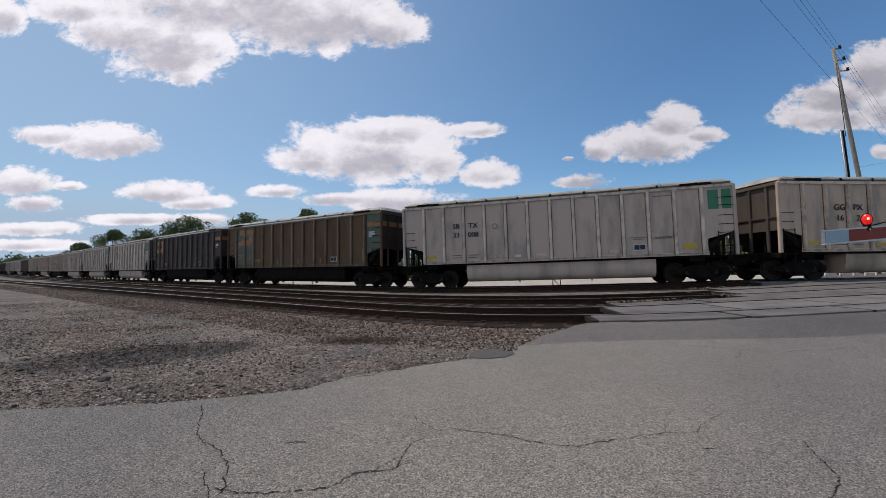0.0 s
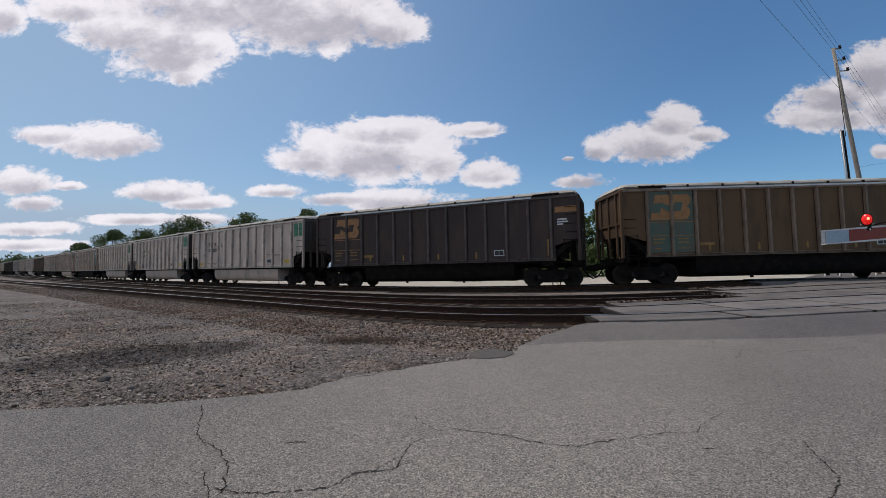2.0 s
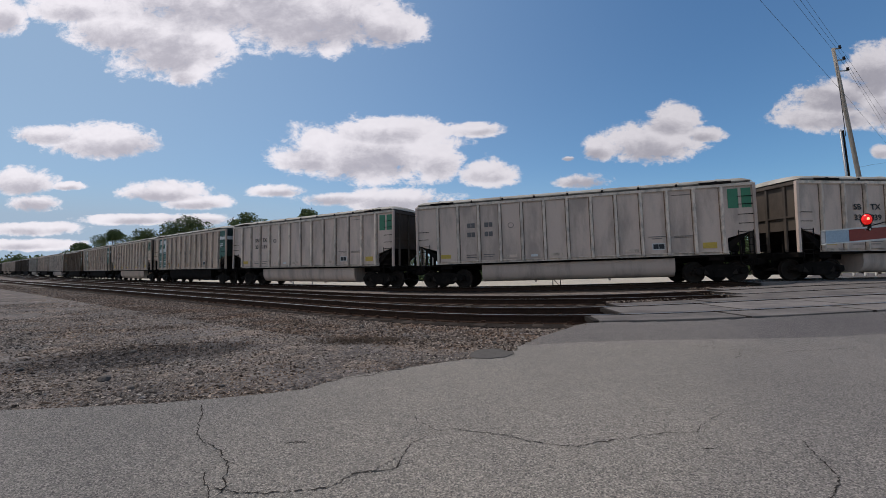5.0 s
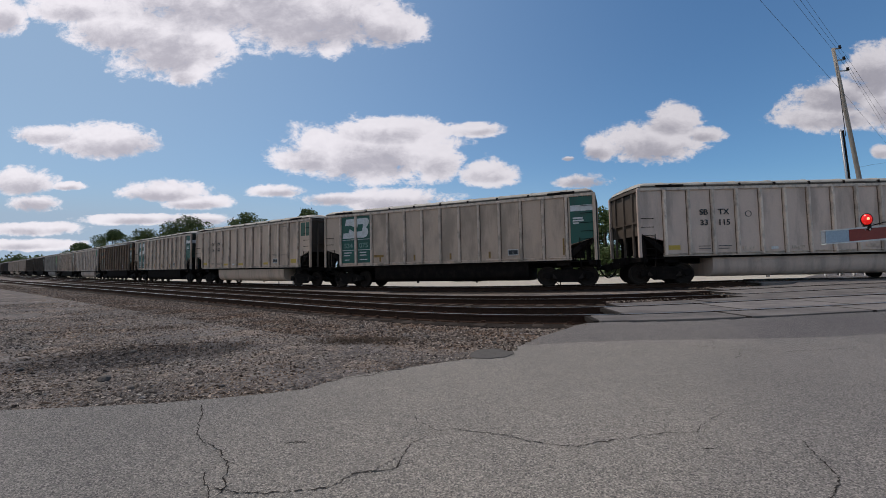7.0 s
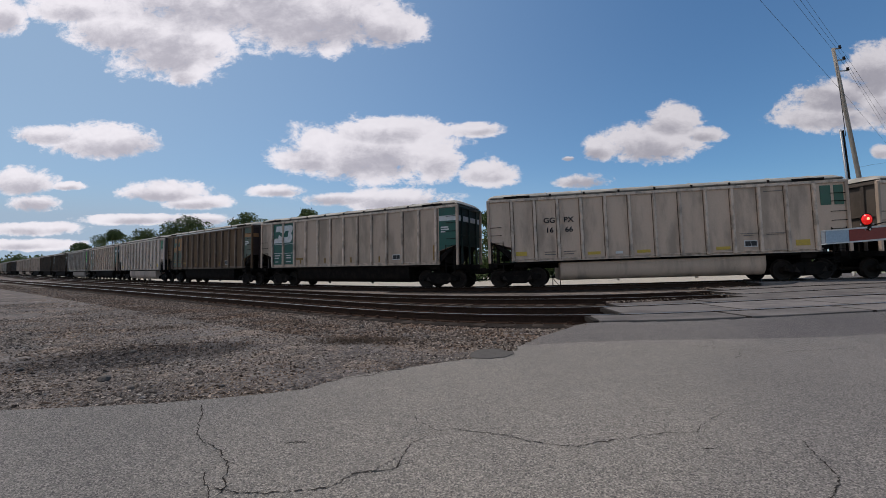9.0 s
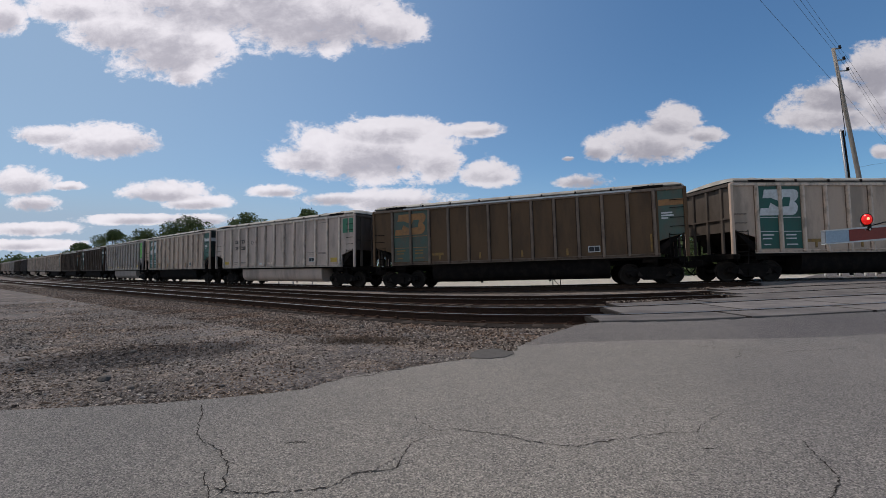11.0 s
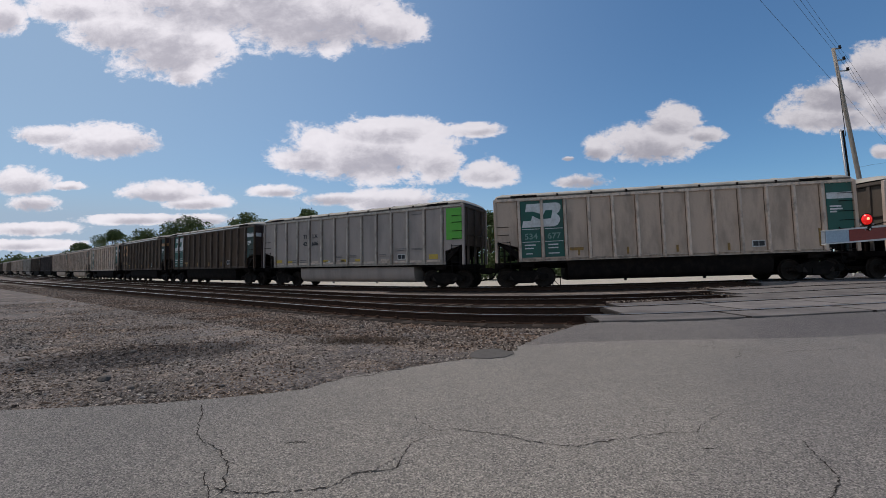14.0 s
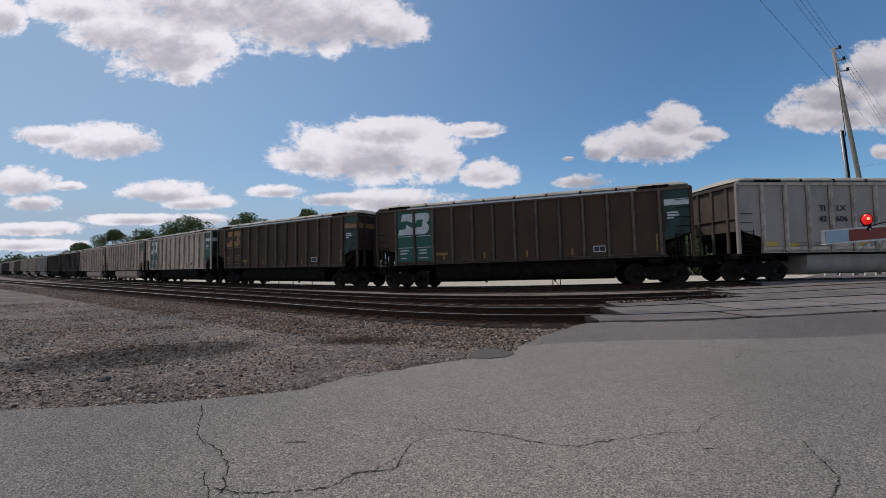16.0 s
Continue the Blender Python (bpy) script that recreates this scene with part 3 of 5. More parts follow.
def build_tracks():
    sleeper = bmesh.new()
    box(sleeper, -0.115, 0.115, -1.3, 1.3, -0.36, -0.168, 0.012)
    sleeper = mesh_of("sleeper", sleeper, M["sleeper"])
    clip = bmesh.new()
    for e in (-1, 1):
        box(clip, -0.09, 0.09, e * GAUGE - 0.16, e * GAUGE + 0.16, -0.172, -0.158, 0.003)
        for o in (-0.10, 0.10):
            box(clip, -0.05, 0.05, e * GAUGE + o - 0.025, e * GAUGE + o + 0.025, -0.16, -0.125, 0.005)
    clip = mesh_of("tie_plate", clip, M["rail"])
    rng = random.Random(4)
    names = ("track_near", "track_middle", "track_far")
    labels = ("rust-sided steel rails on creosoted timber sleepers", "rust-sided steel rails of the track between", "steel rails carrying the coal train on sleepers")
    spans = ((-46, -0.7, 0.53), (-40, -0.8, 0.53), (-40, 3.2, 0.53))
    for k, line in enumerate(LINES):
        track = tagged(new(names[k]), labels[k], "railway track", kind="structure")
        for side in (-1, 1):
            build_rail(line, side, track)
        # wide bed whose dark colour includes the shade around the tracks
        bm = bmesh.new()
        wide = ((-1.35, 2.1), (-2.0, 2.3), (-2.3, 1.6))[k]
        top = -0.180 - 0.006 * k
        ribbon(bm, line, -420, -60, *wide, top, -0.4, 60)
        ribbon(bm, line, -60, spans[k][1] - 0.1, *wide, top, -0.4, 80)
        part("track_bed", bm, M["bed"], track, "oily ballast darkened with the shade of rails and train")
        s = spans[k][0]
        while s < spans[k][1]:
            p, th = line.at(s, rng.uniform(-0.05, 0.05))
            c, _ = line.at(s)
            m = Matrix.Translation((p.x, p.y, c.z + rng.uniform(-0.008, 0.006))) @ pose(0, 0, 0, rng.uniform(-0.4, 0.4), 0, math.degrees(th) + rng.uniform(-1.2, 1.2))
            one = part("sleeper", sleeper, None, track, m=m)
            if k == 0:
                part("tie_plate", clip, None, one, m=pose(0, 0, 0.004))
            s += spans[k][2]


def build_crossing():
    """Concrete crossing panels between and beside the rails, one by one."""
    crossing = tagged(new("level_crossing"), "worn concrete crossing panels flush with the rails", "level crossing", kind="structure")
    rng = random.Random(8)
    for line, starts in ((NEAR, (-1.15, -0.45, 0.1)), (MIDDLE, (-1.1, -0.4, 0.4)), (FAR, (2.6, 3.4, 4.2))):
        for (o0, o1), s0 in zip(((-1.60, -0.83), (-0.64, 0.64), (0.83, 1.60)), starts):
            s = s0
            while s < 30:
                bm = bmesh.new()
                dip = rng.uniform(0.004, 0.016)
                ribbon(bm, line, s, s + 2.44, o0, o1, -dip, -0.16, 4, gap=rng.uniform(0.03, 0.06))
                bmesh.ops.bevel(bm, geom=[e for e in bm.edges if e.is_boundary is False and e.calc_face_angle(0) > 1.0], offset=0.008, segments=1, affect="EDGES")
                part("panel", bm, M["concrete"], crossing)
                bm = bmesh.new()
                ribbon(bm, line, s - 0.045, s + 0.045, o0 + 0.01, o1 - 0.01, -dip - 0.004, -0.10, 1)
                part("joint", bm, M["crack"], crossing, "dark joint between panels")
                s += 2.44


def build_flangeways():
    """Dark strips added along both sides of each rail in the road, for the gaps' shade."""
    for line, s0 in ((NEAR, -0.2), (MIDDLE, 0.2), (FAR, 3.6)):
        for e in (-1, 1):
            for a, b in ((0.645, 0.705), (0.80, 0.826)):
                bm = bmesh.new()
                ribbon(bm, line, s0, 30.0, min(e * a, e * b), max(e * a, e * b), -0.012, -0.15, 24)
                tagged(part("flangeway_strip", bm, M["crack"]), "dark strip added for the shade in the gap beside a rail", "rubber strip", "flangeway strips", "structure")


build_ground()
build_road()
build_tracks()
build_crossing()
build_flangeways()


# ---------------------------------------------------------------- the coal wagons
HALF, WIDE, TOP = 7.37, 1.55, 4.05
RIBS = [-6.27 + 1.037 * i for i in range(13)]
BOGIE = 5.95
CACHE = {}


def cached(key, make):
    if key not in CACHE:
        CACHE[key] = make()
    return CACHE[key]


def bm_mesh(name, mats, fill):
    bm = bmesh.new()
    fill(bm)
    return mesh_of(name, bm, mats)


def side_outline():
    return [(-6.33, 1.12), (6.33, 1.12), (6.33, 1.72), (HALF - 0.06, 2.02), (HALF - 0.06, TOP), (-HALF + 0.06, TOP), (-HALF + 0.06, 2.02), (-6.33, 1.72)]


def bolt_row(bm, xs, y, z, r=0.018, mat=0):
    for x in xs:
        box(bm, x - r, x + r, y - 0.02, y, z - r, z + r, mat=mat)


def fill_post(bm):
    box(bm, -0.06, 0.06, -0.10, 0.02, 0.98, TOP + 0.07, 0.01)
    for i in range(16):
        z = 1.15 + i * 0.18
        box(bm, -0.03, -0.005, -0.112, -0.09, z, z + 0.03)


def fill_rib(bm):
    prism(bm, [(-0.062, 1.06), (0.062, 1.06), (0.062, TOP), (-0.062, TOP)], -0.115, 0.0)
    bmesh.ops.bevel(bm, geom=[e for e in bm.edges if abs(e.verts[0].co.z - e.verts[1].co.z) > 1 and e.verts[0].co.y < -0.05], offset=0.025, segments=2, affect="EDGES")
    # strip coloured as rust plus the rib's painted shadow
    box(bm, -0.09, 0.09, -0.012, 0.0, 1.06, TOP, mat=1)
    for i in range(14):
        z = 1.16 + 0.2 * i
        for x in (-0.086, 0.066):
            box(bm, x, x + 0.022, -0.026, -0.01, z, z + 0.026, mat=1)


def fill_cover(bm):
    n = 14
    ring_xs = [-HALF + 0.02, -HALF + 0.10, -HALF + 0.35, HALF - 0.35, HALF - 0.10, HALF - 0.02]
    rise = [0.0, 0.16, 0.27, 0.27, 0.16, 0.0]
    rings = []
    for x, up in zip(ring_xs, rise):
        rings.append([bm.verts.new((x, -1.60 * math.cos(math.pi * k / n), TOP + 0.15 + (up + 0.03) * math.sin(math.pi * k / n) ** 0.55)) for k in range(n + 1)])
    for a, b in zip(rings, rings[1:]):
        for k in range(n):
            bm.faces.new((a[k], b[k], b[k + 1], a[k + 1])).smooth = True
    for x in [-6.2 + 1.55 * i for i in range(9)]:
        pts = [(x, -1.60 * math.cos(math.pi * k / 14), TOP + 0.15 + 0.305 * math.sin(math.pi * k / 14) ** 0.55) for k in range(15)]
        tube(bm, pts, 0.022, 5)


def fill_cover_rim(bm):
    sweep_x(bm, [(-1.60, 4.17), (-1.635, 4.185), (-1.635, 4.235), (-1.60, 4.26), (-1.5, 4.26), (-1.5, 4.17)], -HALF + 0.12, HALF - 0.12, smooth=False)
    for x in [-6.0 + 1.5 * i for i in range(9)]:
        box(bm, x - 0.04, x + 0.04, -1.655, -1.58, 4.18, 4.30, 0.01, 1)
    for x0 in (-HALF + 0.75, HALF - 2.0):
        box(bm, x0, x0 + 1.2, -1.65, -1.58, 4.17, 4.28, 0.01, 1)


def fill_chord(bm):
    sweep_x(bm, [(-1.60, 4.02), (-1.62, 4.04), (-1.62, 4.15), (-1.60, 4.17), (-1.48, 4.17), (-1.48, 4.02)], -HALF, HALF)
    bolt_row(bm, [-HALF + 0.2 + 0.21 * i for i in range(70)], -1.60, 4.005, 0.012)


def fill_sill(bm):
    sweep_x(bm, [(-1.60, 1.0), (-1.60, 1.03), (-1.55, 1.04), (-1.55, 1.12), (-1.63, 1.12), (-1.63, 1.15), (-1.50, 1.15), (-1.50, 1.0)], -6.35, 6.35)
    bolt_row(bm, [-6.2 + 0.2 * i for i in range(63)], -1.55, 1.08, 0.014)


def fill_belly(bm):
    outline = [(-1.33, 1.0), (-1.33, 0.66), (-1.27, 0.47), (-1.12, 0.34), (-0.9, 0.29), (0.9, 0.29), (1.12, 0.34), (1.27, 0.47), (1.33, 0.66), (1.33, 1.0)]
    sweep_x(bm, outline, -4.15, 4.35, smooth=True)
    for x in (-1.6, 1.7):
        box(bm, x - 0.05, x + 0.05, -1.1, -1.0, 0.23, 0.30)
    for e in bm.edges:
        e.smooth = e.calc_face_angle(0) < 1.2


def fill_frame(bm):
    box(bm, -7.5, 7.5, -0.35, 0.35, 0.72, 1.05, 0.02)
    box(bm, -HALF, HALF, -1.40, 1.40, 0.96, 1.0)
    for e in (-1, 1):
        box(bm, e * 7.2 - 0.16, e * 7.2 + 0.16, -1.5, 1.5, 0.82, 1.02, 0.02)
        box(bm, e * BOGIE - 0.3, e * BOGIE + 0.3, -1.35, 1.35, 0.80, 1.0, 0.02)
    box(bm, -6.3, 6.3, -1.45, 1.45, 1.0, 1.13)


def fill_slope(bm):
    """The sloping floor over the bogie, with its braces, seen through the open lower end."""
    prism(bm, [(5.2, 1.05), (6.35, 1.12), (HALF - 0.12, 2.02), (HALF - 0.2, 2.1), (6.2, 1.4)], -1.45, 1.45)
    for y in (-1.2, -0.4, 0.4, 1.2):
        box(bm, 6.95, 7.05, y - 0.04, y + 0.04, 1.0, 2.0)
    box(bm, 6.45, 6.85, -1.2, -0.75, 1.1, 1.42, 0.03)
    tube(bm, [(6.6, -1.0, 1.55), (6.6, 0.2, 1.55)], 0.16, 10)


def fill_end_wall(bm):
    box(bm, HALF - 0.10, HALF - 0.04, -1.5, 1.5, 1.98, 4.1)


def fill_end_post(bm):
    box(bm, HALF - 0.05, HALF + 0.03, -0.06, 0.06, 1.0, 4.07, 0.01)


def fill_end_beam(bm):
    box(bm, HALF - 0.05, HALF + 0.05, -1.53, 1.53, 4.0, 4.15, 0.01)


def fill_end_rail(bm):
    box(bm, HALF - 0.05, HALF + 0.02, -1.5, 1.5, 2.55, 2.62)


def fill_ladder(bm):
    for i in range(4):
        z = 1.08 + i * 0.30
        tube(bm, [(6.72, -1.60, z), (7.25, -1.60, z)], 0.014, 5)
    for x in (6.72, 7.25):
        tube(bm, [(x, -1.60, 0.62), (x, -1.60, 2.05)], 0.018, 5)


def fill_step(bm):
    tube(bm, [(6.75, -1.58, 1.0), (6.75, -1.58, 0.55), (7.22, -1.58, 0.55), (7.22, -1.58, 1.0)], 0.017, 5)


def fill_grab(bm):
    tube(bm, [(6.78, -1.54, 0), (6.78, -1.64, 0), (7.28, -1.64, 0), (7.28, -1.54, 0)], 0.015, 5)


def fill_coupler(bm):
    box(bm, 7.3, 7.72, -0.09, 0.09, 0.72, 0.92, 0.02)
    box(bm, 7.62, 8.0, -0.14, 0.14, 0.68, 0.98, 0.04)
    tube(bm, [(7.4, -0.55, 0.85), (7.6, -0.5, 0.5), (7.8, -0.4, 0.35), (8.0, -0.3, 0.42)], 0.03, 6)
    tube(bm, [(7.35, -1.2, 0.95), (7.45, -0.8, 0.80), (7.5, -0.2, 0.86)], 0.02, 5)


def fill_sideframe(bm):
    outline = [(-1.12, 0.42), (-1.12, 0.60), (-0.80, 0.66), (-0.45, 0.78), (0.45, 0.78), (0.80, 0.66), (1.12, 0.60), (1.12, 0.42), (0.72, 0.42), (0.42, 0.20), (-0.42, 0.20), (-0.72, 0.42)]
    prism(bm, outline, -1.16, -1.02)
    bmesh.ops.bevel(bm, geom=list(bm.edges), offset=0.018, segments=1, affect="EDGES")
    for x in (-0.89, 0.89):
        tube(bm, [(x, -1.26, 0.46), (x, -1.0, 0.46)], 0.115, 12)
        box(bm, x - 0.17, x + 0.17, -1.19, -1.0, 0.52, 0.64, 0.02)
    for x in (-0.58, 0.58):
        prism(bm, [(x - 0.12, 0.36), (x + 0.12, 0.36), (x * 1.08, 0.58)], -1.175, -1.16, 1)


def fill_springs(bm):
    left = [(-0.30 + 0.03 * (i % 2), 0.25 + 0.035 * i) for i in range(10)]
    right = [(0.30 - 0.03 * (i % 2), 0.25 + 0.035 * i) for i in range(10)]
    prism(bm, right + left[::-1], -1.20, -0.95)


def fill_bolster(bm):
    box(bm, -0.25, 0.25, -1.0, 1.0, 0.45, 0.97, 0.04)
    box(bm, -0.6, 0.6, -0.7, 0.7, 0.3, 0.4, 0.02)


def fill_wheelset(bm):
    for e in (-1, 1):
        prof = [(0.10, e * 0.70), (0.36, e * 0.73), (0.38, e * 0.69), (0.485, e * 0.685), (0.485, e * 0.715), (0.457, e * 0.725), (0.452, e * 0.82), (0.39, e * 0.82), (0.37, e * 0.78), (0.17, e * 0.76), (0.15, e * 0.83), (0.10, e * 0.83)]
        lathe_y(bm, prof, 26)
    tube(bm, [(0, -1.2, 0), (0, 1.2, 0)], 0.08, 10)


def mirrored(fill, turn):
    def run(bm):
        fill(bm)
        bmesh.ops.transform(bm, matrix=turn, verts=bm.verts)
        if turn.determinant() < 0:
            bmesh.ops.reverse_faces(bm, faces=bm.faces)
    return run


FLIP_Y = Matrix.Diagonal((1, -1, 1, 1))
FLIP_X = Matrix.Diagonal((-1, 1, 1, 1))
BACK = Matrix.Diagonal((-1, -1, 1, 1))
PLAIN = Matrix.Identity(4)
# the body's far side, and shapes that reach from side to side
FAR_SIDE = Matrix.Translation((0, -0.35, 0)) @ FLIP_Y
FAR_BACK = Matrix.Translation((0, -0.35, 0)) @ BACK
SLIM = Matrix.Translation((0, -0.175, 0)) @ Matrix.Diagonal((1, 0.89, 1, 1))
# the body stands high over the bogies, and the belly reaches up to it
RAISE = Matrix.Translation((0, 0, 1.2)) @ Matrix.Diagonal((1, 1, 0.939, 1)) @ Matrix.Translation((0, 0, -1.0))
LOWER = Matrix.Translation((0, 0, 0.29)) @ Matrix.Diagonal((1, 1, 1.28, 1)) @ Matrix.Translation((0, 0, -0.29))

# paint, rib paint, belly, cover, label, marks
STYLE = {
    "silver": dict(paint="silver", belly="silver", panes="pane_green", label="dusty grey covered coal wagon with green end panes"),
    "plain": dict(paint="tan", belly="tan", panes="dull_green", label="dusty tan-grey covered coal wagon with riveted ribs"),
    "brown": dict(paint="brown", belly="black", crest="orange", field="faded_green", end="faded_green", band="orange", label="rusty brown covered coal wagon with faded orange crest"),
    "dark": dict(paint="dark", belly="black", crest="orange", field="dark", end="dark", band="orange", label="sooty dark brown covered coal wagon with orange crest"),
    "bn": dict(paint="tan", belly="black", crest="white", field="green", end="green", band="white", label="pale grey covered coal wagon with green crest panel"),
    "lime": dict(paint="grey", belly="grey", whole="lime", label="grey covered coal wagon with a lime green end panel"),
    "brown_white": dict(paint="umber", belly="black", crest="white", field="green", end="sooty_green", band="white", label="brown covered coal wagon with green and white crest"),
    "umber": dict(paint="umber", belly="black", crest="orange", field="umber", end="sooty_green", band="orange", label="dark umber covered coal wagon with faded orange crest"),
}


def plate(bm, x0, x1, z0, z1, y=-1.575, mat=0):
    box(bm, x0, x1, y, y + 0.02, z0, z1, mat=mat)


def crest_point(u, v):
    """A point of the crest's drawing, 210 wide and 158 high, on the side of the wagon."""
    return -6.15 + 1.78 * u / 210, 3.86 - 1.18 * v / 158


def fill_crest(bm):
    """One block with a slanted left edge and two rounded lobes on the right."""
    pts = [(30, 2), (186, 0), (202, 6), (210, 20), (209, 44), (200, 62), (187, 75), (200, 88), (205, 106), (201, 130), (190, 148), (174, 156), (0, 158)]
    prism(bm, [crest_point(u, v) for u, v in pts], -1.583, -1.568)


def fill_crest_band(bm):
    """The stepped band in the colour of the field that cuts the block."""
    pts = [(-3, 55), (63, 53), (117, 77), (130, 48), (167, 48), (157, 103), (97, 107), (59, 81), (50, 113), (-3, 115)]
    prism(bm, [crest_point(u, v) for u, v in pts], -1.590, -1.5845)


def fill_ring(bm):
    """A thin ring, painted round mark."""
    rings = [[bm.verts.new((-2.65 + r * math.cos(a), y, 2.88 + r * math.sin(a))) for a in np.linspace(0, 2 * math.pi, 20, endpoint=False)] for r, y in ((0.115, -1.556), (0.115, -1.575), (0.14, -1.575), (0.14, -1.556))]
    for a, b in zip(rings, rings[1:]):
        for k in range(20):
            bm.faces.new((a[k], a[(k + 1) % 20], b[(k + 1) % 20], b[k]))
    bmesh.ops.recalc_face_normals(bm, faces=bm.faces)


def build_wagon(style):
    """One covered coal wagon, standing on its rails at the origin, with x the way it rolls."""
    st = STYLE[style]
    wagon = tagged(new("coal_wagon"), st["label"], "coal wagon", "wagons of the coal train")
    paint, ribs, cover = M[st["paint"]], M[st["paint"] + "_rib"], M["cover"]
    seam = M["seam_shade_dark" if st["paint"] in ("brown", "dark", "umber") else "seam"]

    def put(name, key, mats, fill, parent=wagon, label="", m=None):
        me = cached((key, tuple(x.name for x in mats)), lambda: bm_mesh(name, mats, fill))
        return part(name, me, None, parent, label, m)

    def plates(name, mat, spots):
        for x, w, z, h in spots:
            put(name, "plate%d_%d_%d_%d" % (x * 1000, w * 1000, z * 1000, h * 1000), [mat], lambda bm: plate(bm, x, x + w, z, z + h, -1.58))

    for turn, tag in ((PLAIN, "n"), (FAR_SIDE, "f")):
        put("side_wall", "wall" + tag, [paint], mirrored(lambda bm: prism(bm, side_outline(), -1.555, -1.50), turn))
        put("top_chord", "chord" + tag, [ribs], mirrored(fill_chord, turn))
        put("side_sill", "sill" + tag, [ribs], mirrored(fill_sill, turn))
        put("cover_rim", "rim" + tag, [M["rim"], M["black"]], mirrored(fill_cover_rim, turn), label="grimy rim with dark clips")
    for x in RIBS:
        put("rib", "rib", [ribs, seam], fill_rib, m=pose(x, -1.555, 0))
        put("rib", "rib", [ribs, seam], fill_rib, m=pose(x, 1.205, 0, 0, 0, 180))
    for x in (-HALF, HALF):
        put("corner_post", "post", [paint], fill_post, m=pose(x, -1.53, 0))
        put("corner_post", "post", [paint], fill_post, m=pose(x, 1.18, 0, 0, 0, 180))
    put("cover", "cover", [cover], mirrored(fill_cover, SLIM), label="pale arched cover")
    put("belly", "belly", [M[st["belly"]]], mirrored(fill_belly, SLIM))
    put("underframe", "frame", [M["black"]], mirrored(fill_frame, SLIM))
    for turn, tag in ((PLAIN, "e"), (BACK, "w")):
        # ends get darker paints than the sides: grime, with shade in the colour
        end_paint = M[{"silver": "grime_shade", "tan": "grime_shade", "grey": "grime_shade", "brown": "umber"}.get(st["paint"], st["paint"]) if tag == "w" or "end" not in st else {"green": "grime_green_shade"}.get(st["end"], "dark")]
        put("end_wall", "end" + tag, [end_paint], mirrored(fill_end_wall, SLIM @ turn))
        put("end_beam", "endbeam" + tag, [end_paint], mirrored(fill_end_beam, SLIM @ turn))
        put("end_rail", "endrail" + tag, [end_paint], mirrored(fill_end_rail, SLIM @ turn))
        for y in (-1.02, -0.175, 0.67):
            put("end_post", "endpost" + tag, [end_paint], mirrored(fill_end_post, turn), m=pose(0, y, 0))
        put("end_slope", "slope" + tag, [M["black"]], mirrored(fill_slope, SLIM @ turn))
        put("coupler", "coupler" + tag, [M["black"]], mirrored(fill_coupler, turn))
    for turn, tag in ((PLAIN, "a"), (FLIP_X, "b"), (FAR_BACK, "c"), (FAR_SIDE, "d")):
        put("ladder", "ladder" + tag, [M["black"]], mirrored(fill_ladder, turn))
        put("step", "step" + tag, [M["black"]], mirrored(fill_step, turn))
        for z in (2.35, 2.75, 3.2, 3.55):
            if z < 3 or tag in "ad":
                put("grab_iron", "grab" + tag, [M["black"]], mirrored(fill_grab, turn), m=pose(0, 0, z))
    for x in (-BOGIE, BOGIE):
        bogie = new("bogie")
        bogie.parent = wagon
        bogie.matrix_basis = pose(x, 0, 0)
        put("side_frame", "framen", [M["black"], M["wheel"]], fill_sideframe, bogie)
        put("side_frame", "framef", [M["black"], M["wheel"]], mirrored(fill_sideframe, FLIP_Y), bogie)
        put("spring_nest", "springn", [M["black"]], fill_springs, bogie)
        put("spring_nest", "springf", [M["black"]], mirrored(fill_springs, FLIP_Y), bogie)
        put("bolster", "bolster", [M["black"]], fill_bolster, bogie)
        for dx in (-0.89, 0.89):
            put("wheelset", "wheelset", [M["wheel"]], fill_wheelset, bogie, m=pose(dx, 0, 0.456))
    # marks on the side towards the road
    if "panes" in st:
        for x0, x1 in ((6.42, 6.80), (6.92, 7.26)):
            put("end_pane", "pane%d" % int(x0 * 100), [M[st["panes"]]], lambda bm: plate(bm, x0, x1, 3.05, 3.92), label="green painted panel")
    if "whole" in st:
        put("end_panel", "whole", [M[st["whole"]]], lambda bm: plate(bm, 6.42, 7.28, 2.3, 3.97), label="lime green painted panel")
    dull = "dull_yellow"
    if "crest" in st:
        for x0, x1 in ((-6.20, -5.32), (-5.14, -4.28)):
            put("crest_field", "field%d" % int(x0 * 100), [M[st["field"]]], lambda bm: plate(bm, x0, x1, 1.2, 4.0, -1.567), label="painted crest field")
        put("crest", "crest", [M[st["crest"]]], fill_crest, label="plain rounded block crest")
        put("crest_band", "crestband", [M[st["field"]]], fill_crest_band, label="stepped band across the crest")
        plates("field_line", M[st["crest"]], [(a, 0.8, z, 0.03) for a in (-6.15, -5.12) for z in (2.58, 1.95)])
        put("end_panel", "endpanel", [M[st["end"]]], lambda bm: prism(bm, [(6.34, 1.75), (7.29, 2.04), (7.29, 4.02), (6.34, 4.02)], -1.572, -1.55), label="painted end panel")
        put("end_band", "endband", [M[st["band"]]], lambda bm: plate(bm, 6.36, 7.30, 3.32, 3.60, -1.58), label="painted band")
        put("end_band", "endband_far", [M[st["band"]]], lambda bm: box(bm, HALF - 0.035, HALF - 0.025, -1.5, 1.15, 3.32, 3.60), label="painted band")
        plates("bar_writing", M["white"], [(6.45, 0.42, 2.95, 0.07), (6.45, 0.46, 2.83, 0.07), (6.45, 0.25, 2.71, 0.07)])
